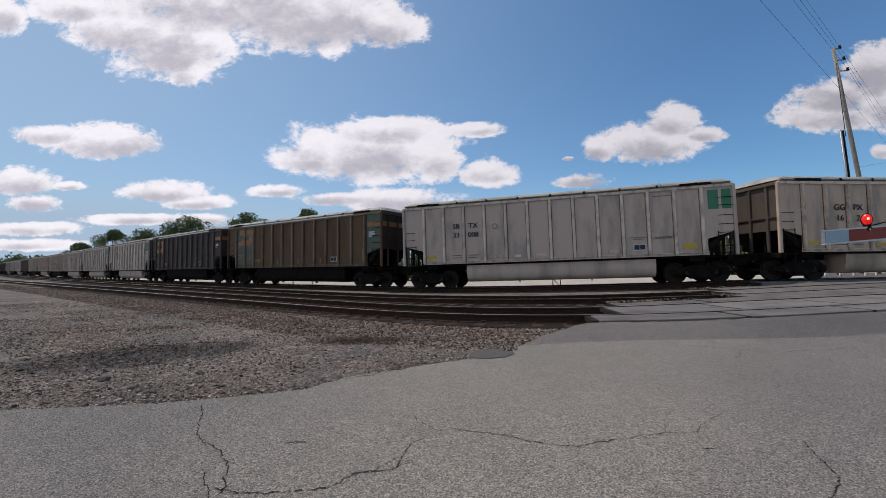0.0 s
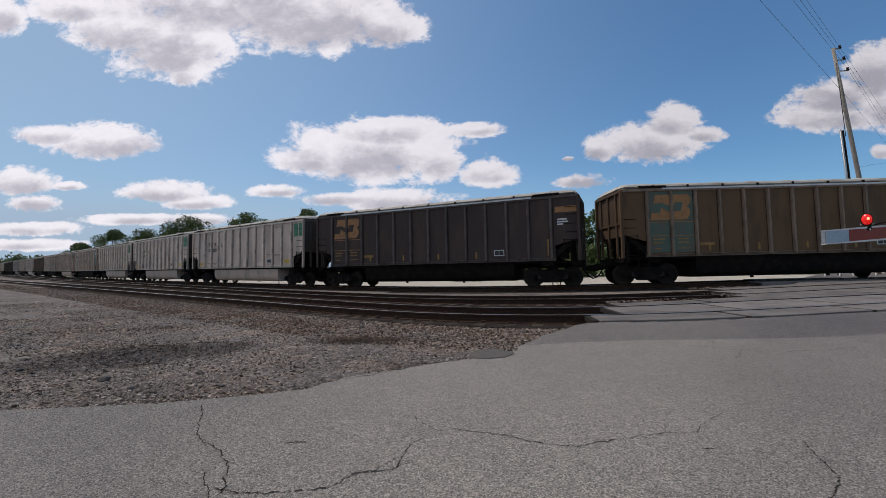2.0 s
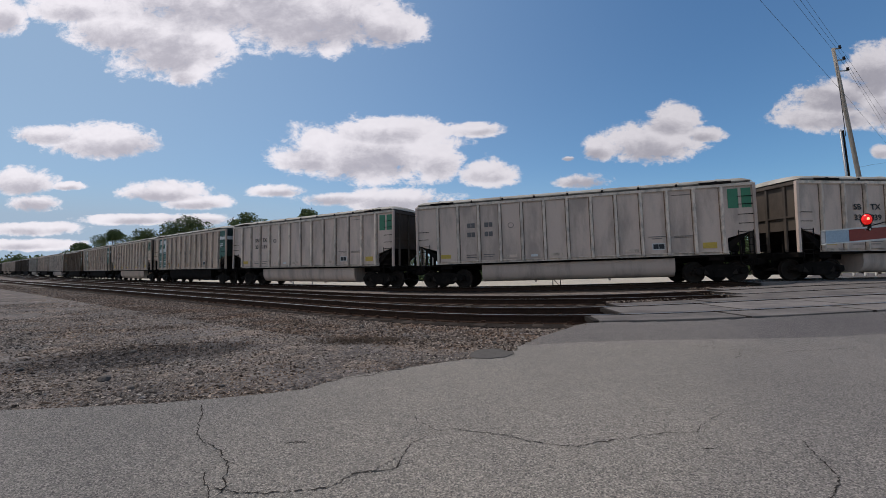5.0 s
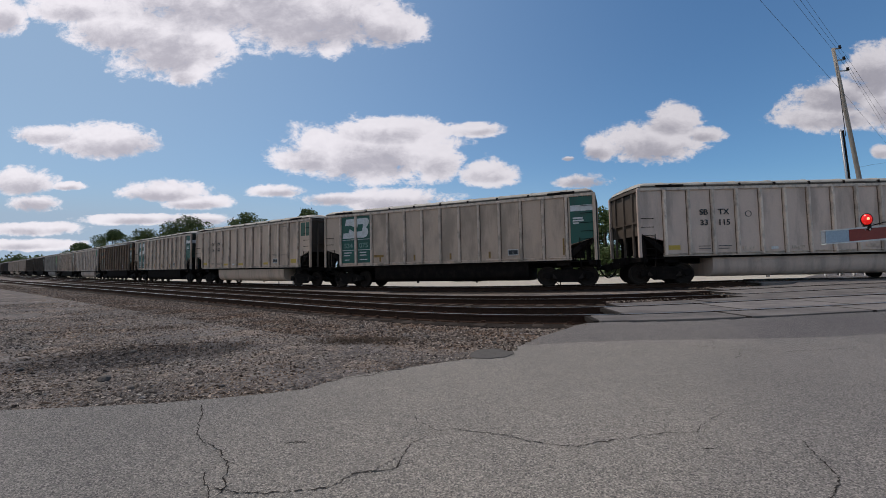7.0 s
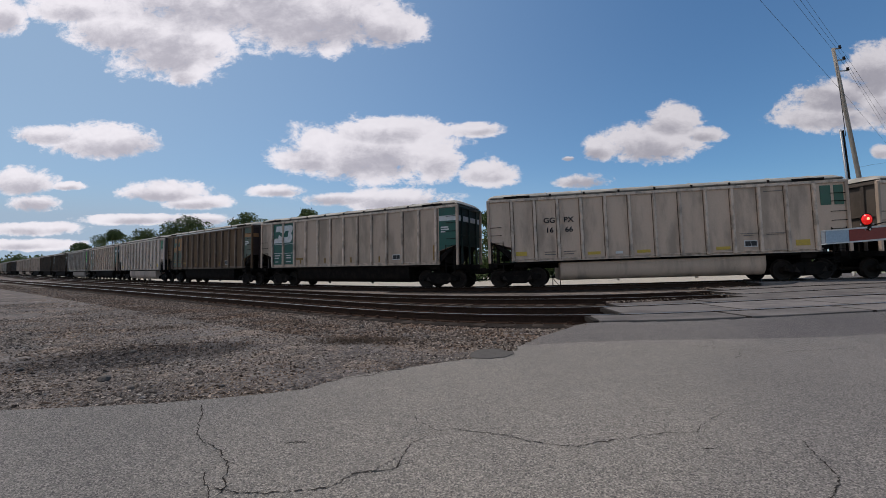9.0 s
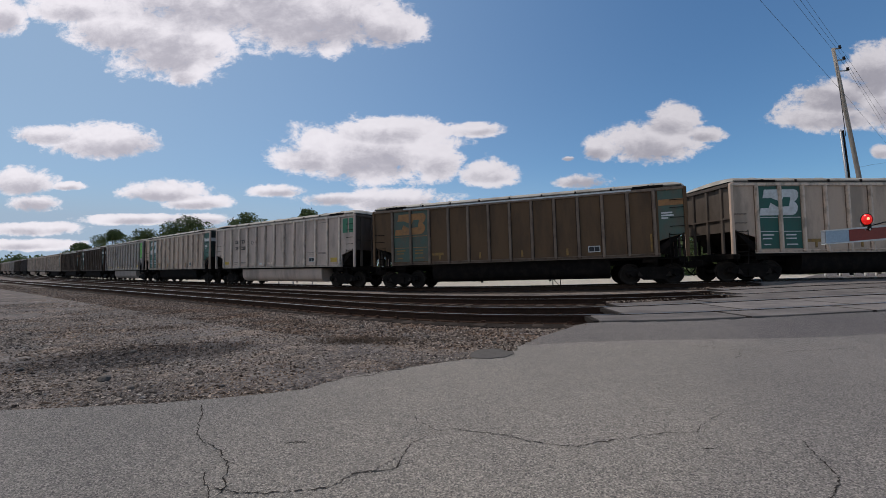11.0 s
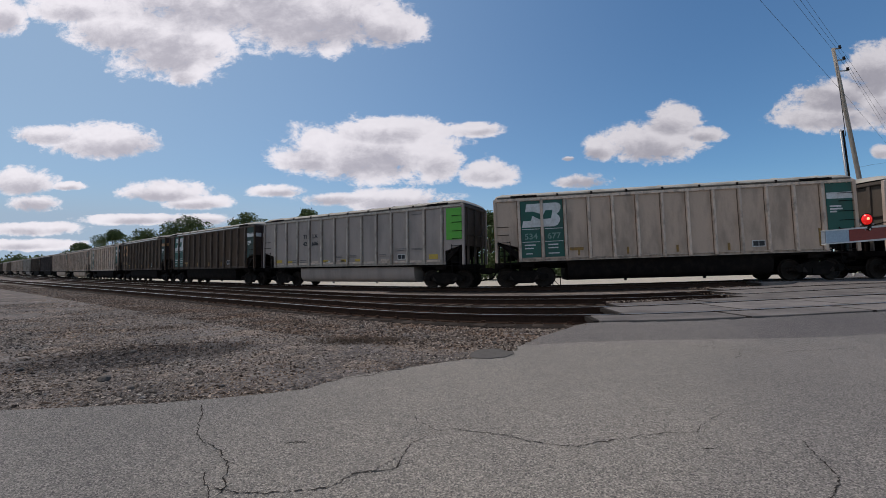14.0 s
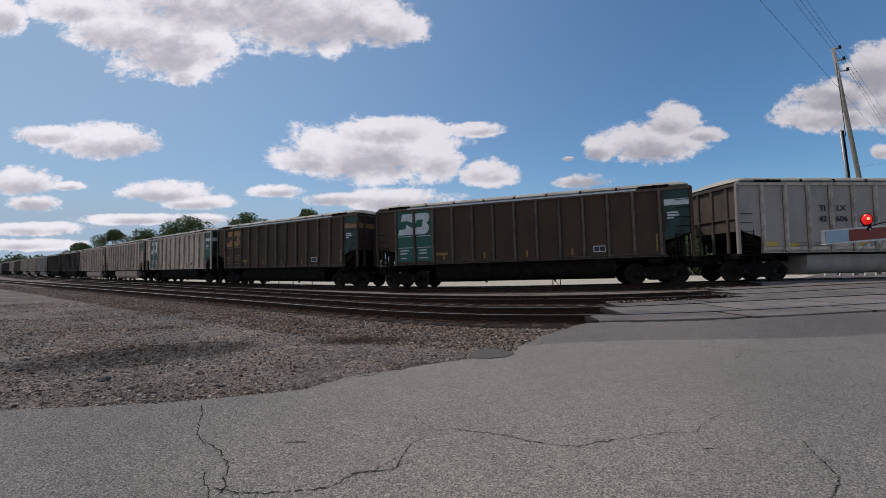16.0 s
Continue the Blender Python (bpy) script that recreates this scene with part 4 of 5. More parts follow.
        plates("bar_writing", M["dull_yellow" if st["crest"] == "orange" else st["crest"]], [(-6.05, 0.5, 1.78, 0.06), (-6.05, 0.4, 1.62, 0.06), (-5.0, 0.45, 1.78, 0.06), (-5.0, 0.45, 1.62, 0.06), (-6.0, 0.3, 1.36, 0.05), (-5.0, 0.5, 1.36, 0.05)])
        put("yellow_bar", "ybar", [M[dull]], lambda bm: plate(bm, 5.98, 6.05, 1.25, 2.05, -1.58))
        plates("yellow_bar", M[dull], [(x, 0.09, 1.22, 0.33) for x in (-3.7, -1.6, 0.45, 2.5)])
        put("yellow_bar", "ytee", [M[dull]], lambda bm: plate(bm, -4.05, -3.45, 1.48, 1.62, -1.578))
    else:
        plates("yellow_label", M["yellow"], [(5.4, 0.52, 1.30, 0.26), (-6.15, 0.5, 1.30, 0.2)])
        plates("faded_label", M["yellow" if style == "plain" else "tan_rib"], [(x, 0.55, 1.24, 0.14) for x in (-2.95, -0.85, 2.35)])
        plates("white_label", M["white"], [(-1.75, 0.3, 1.24, 0.12)])
        plates("bar_writing", M["faint_ink"], [(-4.85, 0.5, 1.42, 0.035), (-4.85, 0.5, 1.30, 0.035), (-4.0, 0.55, 1.42, 0.035), (-4.0, 0.45, 1.30, 0.035), (3.3, 0.7, 1.92, 0.022), (3.45, 0.4, 1.83, 0.022), (4.32, 0.72, 1.90, 0.02), (4.32, 0.65, 1.84, 0.02), (4.32, 0.72, 3.8, 0.02)])
        if style == "lime":
            plates("yellow_label", M["yellow"], [(x, 0.42, 1.28, 0.14) for x in (-5.1, -2.0, -0.6, 0.5)])
            plates("pale_panel", M["tan_rib"], [(x + 0.12, 0.78, 1.155, 0.10) for x in RIBS[:-1]])
            plates("bar_writing", M["faint_ink"], [(x, 0.5, z, 0.03) for x in (-1.0, 0.05, 2.2) for z in (1.62, 1.54)])
        if style == "silver":
            put("round_mark", "round", [M["faint_ink"]], fill_ring)
    box_x = 3.45
    put("notice", "notice", [M["white"], M["ink"]], lambda bm: [plate(bm, box_x, box_x + 0.5, 1.32, 1.62, -1.578), plate(bm, box_x + 0.03, box_x + 0.24, 1.36, 1.58, -1.582, 1), plate(bm, box_x + 0.26, box_x + 0.47, 1.36, 1.58, -1.582, 1)], label="small boxed black and white notice")
    for x in (-3.3, 2.9):
        for z in (0.86, 0.78, 0.71):
            put("bar_writing", "belly%d%d" % (x * 10, z * 100), [M["faint_ink"]], lambda bm: box(bm, x, x + 0.6, -1.345, -1.33, z, z + 0.025))
    if st["paint"] in ("brown", "dark", "umber"):
        put("white_strip", "strip", [M["white"]], lambda bm: box(bm, -5.6, 5.3, -1.64, -1.60, 4.10, 4.175), label="white strip under the cover")
    for ob in wagon.children:
        kind = ob.name.split(".")[0]
        if kind == "belly" or (kind == "bar_writing" and min(v.co.y for v in ob.data.vertices) > -1.35):
            ob.matrix_basis = LOWER @ ob.matrix_basis
        elif kind == "underframe":
            ob.matrix_basis = pose(0, 0, 0.15)
        elif kind not in ("bogie", "coupler"):
            ob.matrix_basis = RAISE @ ob.matrix_basis
    return wagon


def letter(wagon, marks, style):
    """Reporting marks and number, split by a rib."""
    if STYLE[style].get("crest"):
        spots = [(-5.75, 2.22), (-4.72, 2.22)]
        mat, size = M["pale_number"], 0.40
        marks = marks[2:]
    else:
        spots = [(-4.58, 2.98), (-3.72, 2.98), (-4.58, 2.50), (-3.72, 2.50)]
        mat, size = M["ink"], 0.36
        if style == "lime":
            spots = [(x + 1.037, z) for x, z in spots]
    for text, (x, z) in zip(marks, spots):
        if text:
            me = lettering(text, size)
            me.materials.append(mat)
            part("lettering", me, None, wagon, "painted number", RAISE @ pose(x, -1.585, z, 90))


TRAIN = [
    ("plain", ("GG", "PX", "16", "2")), ("silver", ("SB", "TX", "33", "008")), ("brown", None), ("dark", None), ("silver", ("SB", "TX", "33", "039")),
    ("silver", None), ("silver", ("SB", "TX", "33", "115")), ("bn", ("", "", "534", "075")), ("plain", ("GG", "PX", "16", "66")), ("bn", None),
    ("brown", None), ("silver", ("SB", "TX", "33", "228")), ("bn", ("", "", "534", "677")), ("lime", ("TI", "LX", "42", "606")), ("brown_white", None), ("umber", None),
    ("bn", None), ("plain", None), ("plain", None), ("dark", None), ("umber", None), ("lime", None), ("plain", None), ("plain", None), ("brown", None), ("plain", None),
    ("umber", None), ("dark", None), ("plain", None), ("bn", None), ("brown", None), ("umber", None), ("plain", None), ("brown", None), ("dark", None), ("plain", None), ("umber", None)]
WAGONS = []


def build_train():
    made = {}
    for style, marks in TRAIN:
        if style not in made:
            made[style] = build_wagon(style)
            wagon = made[style]
        else:
            wagon = copy_thing(made[style], PLAIN)
        WAGONS.append((wagon, style, marks))
    for wagon, style, marks in WAGONS:
        if marks:
            letter(wagon, marks, style)
        elif "crest" not in STYLE[style]:
            for x, z in ((-4.58, 2.98), (-3.72, 2.98), (-4.58, 2.50), (-3.72, 2.50)):
                me = cached("worn_mark", lambda: bm_mesh("worn_mark", [M["faint_ink"]], lambda bm: [box(bm, -0.20 + 0.21 * i, -0.02 + 0.21 * i, -0.006, 0.006, -0.12, 0.12) for i in range(2)]))
                part("worn_mark", me, None, wagon, m=RAISE @ pose(x, -1.57, z))


def wagon_pose(n, t):
    """Where wagon n stands at t, by its two bogies on the far line."""
    s = 0.9802 * (-5.44 - 16.173 * n + 13.117 * t - 0.005 * t * t)
    a, tha = FAR.at(s - BOGIE)
    b, thb = FAR.at(s + BOGIE)
    d = b - a
    yaw, pitch = math.atan2(d.y, d.x), -math.atan2(d.z, math.hypot(d.x, d.y))
    c = (a + b) / 2
    return Matrix.Translation(c) @ Euler((0, pitch, yaw)).to_matrix().to_4x4(), tha - yaw, thb - yaw


def motions():
    times = [0.5 * i for i in range(33)]
    spin = None
    for k, (wagon, _, _) in enumerate(WAGONS):
        rows = [(t, *wagon_pose(k - 1, t)) for t in times]
        walk(wagon, [(t, m) for t, m, _, _ in rows])
        bogies = [o for o in wagon.children if o.name.startswith("bogie")]
        bogies.sort(key=lambda o: o.matrix_basis.translation.x)
        for i, bogie in enumerate(bogies):
            x = (-BOGIE, BOGIE)[i]
            walk(bogie, [(r[0], pose(x, 0, 0, 0, 0, math.degrees(r[2 + i]))) for r in rows])
            for wheelset in [o for o in bogie.children if o.name.startswith("wheelset")]:
                x_axle = wheelset.matrix_basis.translation.x
                key = "front" if x_axle > 0 else "back"
                if spin is None:
                    spin = {}
                if key not in spin:
                    turns = [(f / 30.0, pose(x_axle, 0, 0.456, 0, math.degrees(0.9802 * (13.117 * f / 30.0 - 0.005 * (f / 30.0) ** 2) / 0.456), 0)) for f in range(0, 481)]
                    walk(wheelset, turns)
                    spin[key] = wheelset
                else:
                    wheelset.rotation_mode = "QUATERNION"
                    keys = wheelset.animation_data_create()
                    keys.action = spin[key].animation_data.action
                    keys.action_slot = spin[key].animation_data.action_slot


build_train()


# ---------------------------------------------------------------- cracks and patches of the road
def strip_mesh(points, width, seed, lift=0.004, sub=6):
    """A ragged thin strip that lies on the road along the points."""
    rng = random.Random(seed)
    pts = []
    for (x0, y0), (x1, y1) in zip(points, points[1:]):
        for i in range(sub):
            k = i / sub
            d = 0.015 * math.hypot(x1 - x0, y1 - y0) + 0.003
            pts.append((x0 + (x1 - x0) * k + rng.gauss(0, d), y0 + (y1 - y0) * k + rng.gauss(0, d)))
    pts.append(points[-1])
    xs, ys = np.array([p[0] for p in pts]), np.array([p[1] for p in pts])
    zs = ground_height(xs, ys) + 0.012 + lift
    bm = bmesh.new()
    rows = []
    for i, (x, y, z) in enumerate(zip(xs, ys, zs)):
        j0, j1 = max(i - 1, 0), min(i + 1, len(xs) - 1)
        d = Vector((xs[j1] - xs[j0], ys[j1] - ys[j0], 0)).normalized()
        n = Vector((-d.y, d.x, 0)) * width * rng.uniform(0.15, 1.0) * (0.3 if i in (0, len(xs) - 1) else 1)
        c = Vector((x, y, z))
        rows.append([bm.verts.new(c + n * 0.6), bm.verts.new(c - n * 0.6)])
    for a, b in zip(rows, rows[1:]):
        bm.faces.new((a[0], a[1], b[1], b[0]))
    bmesh.ops.recalc_face_normals(bm, faces=bm.faces)
    return bm


CRACKS = [
    ([(-2.18, 3.62), (-2.00, 3.32), (-1.93, 3.16), (-1.81, 2.95), (-1.69, 2.80), (-1.60, 2.76), (-1.46, 2.65), (-1.43, 2.58), (-1.35, 2.51), (-1.29, 2.40), (-1.27, 2.32), (-1.21, 2.24), (-1.21, 2.16)], 0.009),
    ([(-1.35, 2.50), (-1.30, 2.50)], 0.004),
    ([(-1.43, 2.40), (-1.35, 2.28), (-1.27, 2.19), (-1.21, 2.06)], 0.006),
    ([(-1.28, 2.22), (-1.11, 2.17), (-1.02, 2.17), (-0.87, 2.17), (-0.76, 2.19), (-0.62, 2.23), (-0.57, 2.30), (-0.52, 2.36), (-0.43, 2.38), (-0.33, 2.39), (-0.29, 2.42), (-0.28, 2.48), (-0.27, 2.56)], 0.009),
    ([(-0.27, 2.56), (-0.25, 2.66), (-0.23, 2.75), (-0.17, 2.81), (-0.11, 2.88), (-0.03, 2.94), (0.05, 2.98)], 0.006),
    ([(-0.44, 2.36), (-0.40, 2.42), (-0.35, 2.49), (-0.31, 2.53), (-0.27, 2.56)], 0.006),
    ([(-0.29, 2.42), (-0.25, 2.46), (-0.18, 2.49)], 0.005),
    ([(-0.24, 3.26), (-0.22, 3.11), (-0.15, 3.07), (-0.07, 2.96), (-0.03, 2.94)], 0.005),
    ([(-0.37, 3.03), (-0.29, 3.07), (-0.21, 3.10)], 0.004),
    ([(0.05, 2.98), (0.17, 2.94), (0.33, 2.89), (0.45, 2.84), (0.59, 2.75), (0.76, 2.69), (0.87, 2.67), (0.99, 2.71), (1.21, 2.78)], 0.009),
    ([(1.21, 2.78), (1.40, 2.83), (1.57, 2.87), (1.69, 2.86), (1.80, 2.88), (1.88, 2.97), (1.95, 3.03)], 0.007),
    ([(1.95, 3.03), (2.09, 3.14), (2.25, 3.25)], 0.004),
    ([(2.41, 2.72), (2.34, 2.60), (2.28, 2.47), (2.23, 2.35), (2.19, 2.26), (2.11, 2.18), (2.02, 2.11), (1.92, 2.03)], 0.008),
    ([(3.29, 6.0), (3.67, 5.72), (4.03, 5.5), (4.57, 5.4), (5.15, 5.45), (5.67, 5.55)], 0.012),
    ([(4.05, 5.5), (3.86, 5.2), (3.66, 5.07)], 0.008),
    ([(-1.12, 4.30), (-0.69, 4.62), (-0.18, 4.98), (0.32, 5.23)], 0.016),
    ([(-1.1, 2.76), (-1.02, 2.79), (-0.95, 2.78)], 0.012),
    ([(1.66, 2.62), (1.74, 2.62)], 0.014),
]


def build_cracks():
    for k, (points, width) in enumerate(CRACKS):
        tagged(part("crack", strip_mesh(points, width, k), M["crack"]), "dark ragged crack in the asphalt road", "crack", "cracks in the road", "structure")
    for k, points in enumerate(([(2.22, 4.79), (2.4, 4.8)], [(4.08, 6.45), (4.34, 6.56)])):
        tagged(part("road_scuff", strip_mesh(points, 0.022, 40 + k), M["scuff"]), "pale worn scuff on the asphalt road", "scuff", "scuffs on the road", "structure")
    bm = bmesh.new()
    rng = random.Random(2)
    ring = []
    for i in range(26):
        a = 2 * math.pi * i / 26
        r = 1 + rng.uniform(-0.12, 0.12)
        x, y = 0.645 + 0.29 * r * math.cos(a), 5.5 + 0.30 * r * math.sin(a) + 0.05 * math.cos(a)
        ring.append((x, y))
    z = ground_height(np.array([p[0] for p in ring]), np.array([p[1] for p in ring])) + 0.022
    top = [bm.verts.new((x, y, h)) for (x, y), h in zip(ring, z)]
    low = [bm.verts.new((x * 1.0 + (x - 0.645) * 0.06, y + (y - 5.5) * 0.06, h - 0.03)) for (x, y), h in zip(ring, z)]
    bm.faces.new(top)
    for i in range(26):
        bm.faces.new((top[i], low[i], low[(i + 1) % 26], top[(i + 1) % 26]))
    bmesh.ops.recalc_face_normals(bm, faces=bm.faces)
    tagged(part("tar_patch", bm, M["tar"]), "small dark tar patch at the road's edge", "road patch", kind="structure")


# ---------------------------------------------------------------- ballast and loose stones
def stone_material(name, tint):
    m = bpy.data.materials.new(name)
    m.use_nodes = True
    g = Graph(m.node_tree)
    shader = m.node_tree.nodes["Principled BSDF"]
    pick = g.node("ShaderNodeNewGeometry").outputs["Random Per Island"]
    where = g.node("ShaderNodeTexCoord").outputs["Object"]
    ramp = g.node("ShaderNodeValToRGB", Fac=pick)
    stops = [(0.0, (0.026, 0.022, 0.020)), (0.3, (0.075, 0.065, 0.058)), (0.6, (0.155, 0.136, 0.121)), (0.85, (0.245, 0.218, 0.196)), (1.0, (0.39, 0.36, 0.335))]
    for i, (p, c) in enumerate(stops):
        e = ramp.color_ramp.elements[i] if i < 2 else ramp.color_ramp.elements.new(p)
        e.position, e.color = p, (*c, 1)
    rust = g.step(g.noise(where, 0.8, 4.0, 0.6), 0.4, 0.65)
    colour = g.mix(g.math("MULTIPLY", rust, 0.75), ramp.outputs[0], g.mix(1.0, ramp.outputs[0], (0.84, 0.66, 0.52), "MULTIPLY"))
    colour = g.mix(g.math("MULTIPLY", damp_mask(g, where), 0.8), colour, g.mix(1.0, colour, (0.36, 0.35, 0.37), "MULTIPLY"))
    colour = g.mix(1.0, colour, tint, "MULTIPLY")
    g.put(colour, shader.inputs["Base Color"])
    shader.inputs["Roughness"].default_value = 0.92
    shader.inputs["Specular IOR Level"].default_value = 0.2
    return m


M["stones"] = stone_material("loose_stone", (1.24, 1.17, 1.08))
M["rusty_stones"] = stone_material("rusty_ballast_stone", (0.98, 0.87, 0.78))


def stones(name, x, y, z, size, seed, label, mat="stones"):
    """Many broken stones in one mesh, each an uneven eight-sided lump."""
    rng = np.random.RandomState(seed)
    n = len(x)
    base = np.array([(1, 0, 0), (-1, 0, 0), (0, 1, 0), (0, -1, 0), (0, 0, 1), (0, 0, -1)], float)
    tri = np.array([(0, 2, 4), (2, 1, 4), (1, 3, 4), (3, 0, 4), (2, 0, 5), (1, 2, 5), (3, 1, 5), (0, 3, 5)])
    shape = base[None] * rng.uniform(0.55, 1.25, (n, 6, 1)) + rng.normal(0, 0.16, (n, 6, 3))
    shape *= np.stack([rng.uniform(0.8, 1.5, n), rng.uniform(0.7, 1.2, n), rng.uniform(0.45, 0.85, n)], -1)[:, None, :]
    a = rng.uniform(0, 6.283, n)
    c, s = np.cos(a)[:, None], np.sin(a)[:, None]
    turned = np.stack([shape[..., 0] * c - shape[..., 1] * s, shape[..., 0] * s + shape[..., 1] * c, shape[..., 2]], -1)
    v = turned * size[:, None, None] + np.stack([x, y, z + size * 0.18], -1)[:, None, :]
    faces = (tri[None] + 6 * np.arange(n)[:, None, None]).reshape(-1, 3)
    me = bpy.data.meshes.new(name)
    me.from_pydata(v.reshape(-1, 3).tolist(), [], faces.tolist())
    me.materials.append(M[mat])
    return tagged(new(name, me), label, "stones", kind="stuff")


def build_stones():
    rng = np.random.RandomState(5)
    # ballast along the near and middle tracks
    xs, ys, ks = [], [], []
    for line, n, s0, s1, o0, o1 in ((NEAR, 30000, -26, -0.4, -3.6, -1.2), (NEAR, 9000, -60, -26, -3.6, -1.2), (NEAR, 3000, -24, -0.4, 1.2, 2.2), (MIDDLE, 3000, -24, -0.3, 1.2, 2.4)):
        s = rng.uniform(s0, s1, n)
        o = rng.uniform(o0, o1, n)
        th = np.interp(s, line.s, line.th)
        x = np.interp(s, line.s, line.x) - o * np.sin(th)
        y = np.interp(s, line.s, line.y) + o * np.cos(th)
        on_rail = (np.abs(np.abs(o) - GAUGE) < 0.10) | (np.abs(o) < 1.35)
        xs.append(x[~on_rail]), ys.append(y[~on_rail])
        ks.append(rng.uniform(0.014, 0.034, n)[~on_rail])
    x, y, k = np.concatenate(xs), np.concatenate(ys), np.concatenate(ks)
    keep = (x < road_edge(y) - 0.05)
    stones("ballast", x[keep], y[keep], ground_height(x[keep], y[keep]), k[keep], 6, "brown-grey broken ballast stones along the rails", "rusty_stones")
    # loose chippings between the road and the ballast
    n = 110000
    y = 3.42 + 15.0 * rng.beta(1.0, 2.6, n)
    x = road_edge(y) - rng.uniform(0.0, 1.0, n) ** 1.15 * (2.6 + 1.45 * y) + np.where(rng.uniform(0, 1, n) < 0.13, np.abs(rng.normal(0, 0.32, n)), 0.02)
    front = np.interp(x, NEAR.x, NEAR.y)
    bare = np.array([noise.noise((a * 0.55, b * 0.8, 3.0)) for a, b in zip(x, y)])
    wet = ((x + 4.3) / 1.5) ** 2 + ((y - 5.75 - 0.3 * (x + 4.3)) / 0.8) ** 2 < 1
    keep = (y < front - 1.5) & (bare + rng.normal(0, 0.18, n) > np.where(wet, -0.02, -0.16))
    k = rng.gamma(1.5, 0.0036, n) * (0.75 + 0.05 * y) + 0.0038
    stones("chippings", x[keep], y[keep], ground_height(x[keep], y[keep]), np.minimum(k, 0.032)[keep], 7, "grey crushed stone chippings scattered on the dust")
    n = 60000
    y = rng.uniform(5.0, 17.0, n)
    x = -3.0 - rng.uniform(0, 1, n) * (1.25 * y - 2.0)
    patchy = np.array([noise.noise((a * 0.35, b * 0.6, 9.0)) for a, b in zip(x, y)])
    keep = (y < np.interp(x, NEAR.x, NEAR.y) - 1.5) & (patchy + rng.normal(0, 0.15, n) > -0.05)
    k = rng.gamma(2.0, 0.0040, n) + 0.004
    stones("yard_chippings", x[keep], y[keep], ground_height(x[keep], y[keep]), np.minimum(k, 0.03)[keep], 8, "grey stone chippings thinly spread over the dusty yard")
    # stones between the sleepers, in the same oil and shade colour
    xs, ys, ks = [], [], []
    for line, n, s0, s1 in ((NEAR, 5000, -24, -0.8), (MIDDLE, 3000, -24, -0.9), (FAR, 2500, -22, 3.0)):
        s, o = rng.uniform(s0, s1, n), rng.uniform(-1.4, 1.4, n)
        th = np.interp(s, line.s, line.th)
        keep = np.abs(np.abs(o) - GAUGE) > 0.1
        xs.append((np.interp(s, line.s, line.x) - o * np.sin(th))[keep])
        ys.append((np.interp(s, line.s, line.y) + o * np.cos(th))[keep])
        ks.append(rng.uniform(0.02, 0.036, n)[keep])
    x, y, k = np.concatenate(xs), np.concatenate(ys), np.concatenate(ks)
    stones("track_ballast", x, y, rail_height(x) - 0.19, k, 9, "oily ballast stones between the rails, darkened with shade", "bed")
    # rubble spilled over the ends of the crossing panels
    xs, ys, ks = [], [], []
    for line, n, s0, s1, o0, o1 in ((NEAR, 260, 0.2, 3.6, 1.62, 2.2), (MIDDLE, 160, 0.0, 3.0, 1.6, 2.3), (MIDDLE, 60, -1.4, -0.5, -1.2, 1.4)):
        s, o = s0 + (s1 - s0) * rng.beta(1.0, 2.2, n), rng.uniform(o0, o1, n)
        th = np.interp(s, line.s, line.th)
        xs.append(np.interp(s, line.s, line.x) - o * np.sin(th))
        ys.append(np.interp(s, line.s, line.y) + o * np.cos(th))
        ks.append(rng.uniform(0.012, 0.036, n))
    x, y, k = np.concatenate(xs), np.concatenate(ys), np.concatenate(ks)
    stones("rubble", x, y, rail_height(x) - 0.02, k, 15, "loose brown-grey rubble at the ends of the crossing panels", "rusty_stones")
    # single larger stones
    rock = bmesh.new()
    bmesh.ops.create_icosphere(rock, subdivisions=2, radius=1.0)
    for v in rock.verts:
        v.co *= 1 + 0.28 * noise.noise(v.co * 1.3)
        v.co.z *= 0.6
    rock = mesh_of("stone", rock, M["stone"])
    for px, py, r in ((-3.75, 4.42, 0.06), (-4.6, 5.9, 0.05), (-3.2, 4.1, 0.035), (-2.3, 4.15, 0.03), (-1.7, 8.2, 0.06), (-0.3, 6.9, 0.05), (0.8, 6.3, 0.045), (-5.2, 4.9, 0.04)):
        z = float(ground_height(np.array([px]), np.array([py]))[0])
        ob = part("stone", rock, None, m=Matrix.Translation((px, py, z + r * 0.35)) @ pose(0, 0, 0, 10, 5, px * 97) @ Matrix.Scale(r, 4))
        tagged(ob, "dark lump of broken stone lying on the gravel", "stone", "larger stones on the gravel")


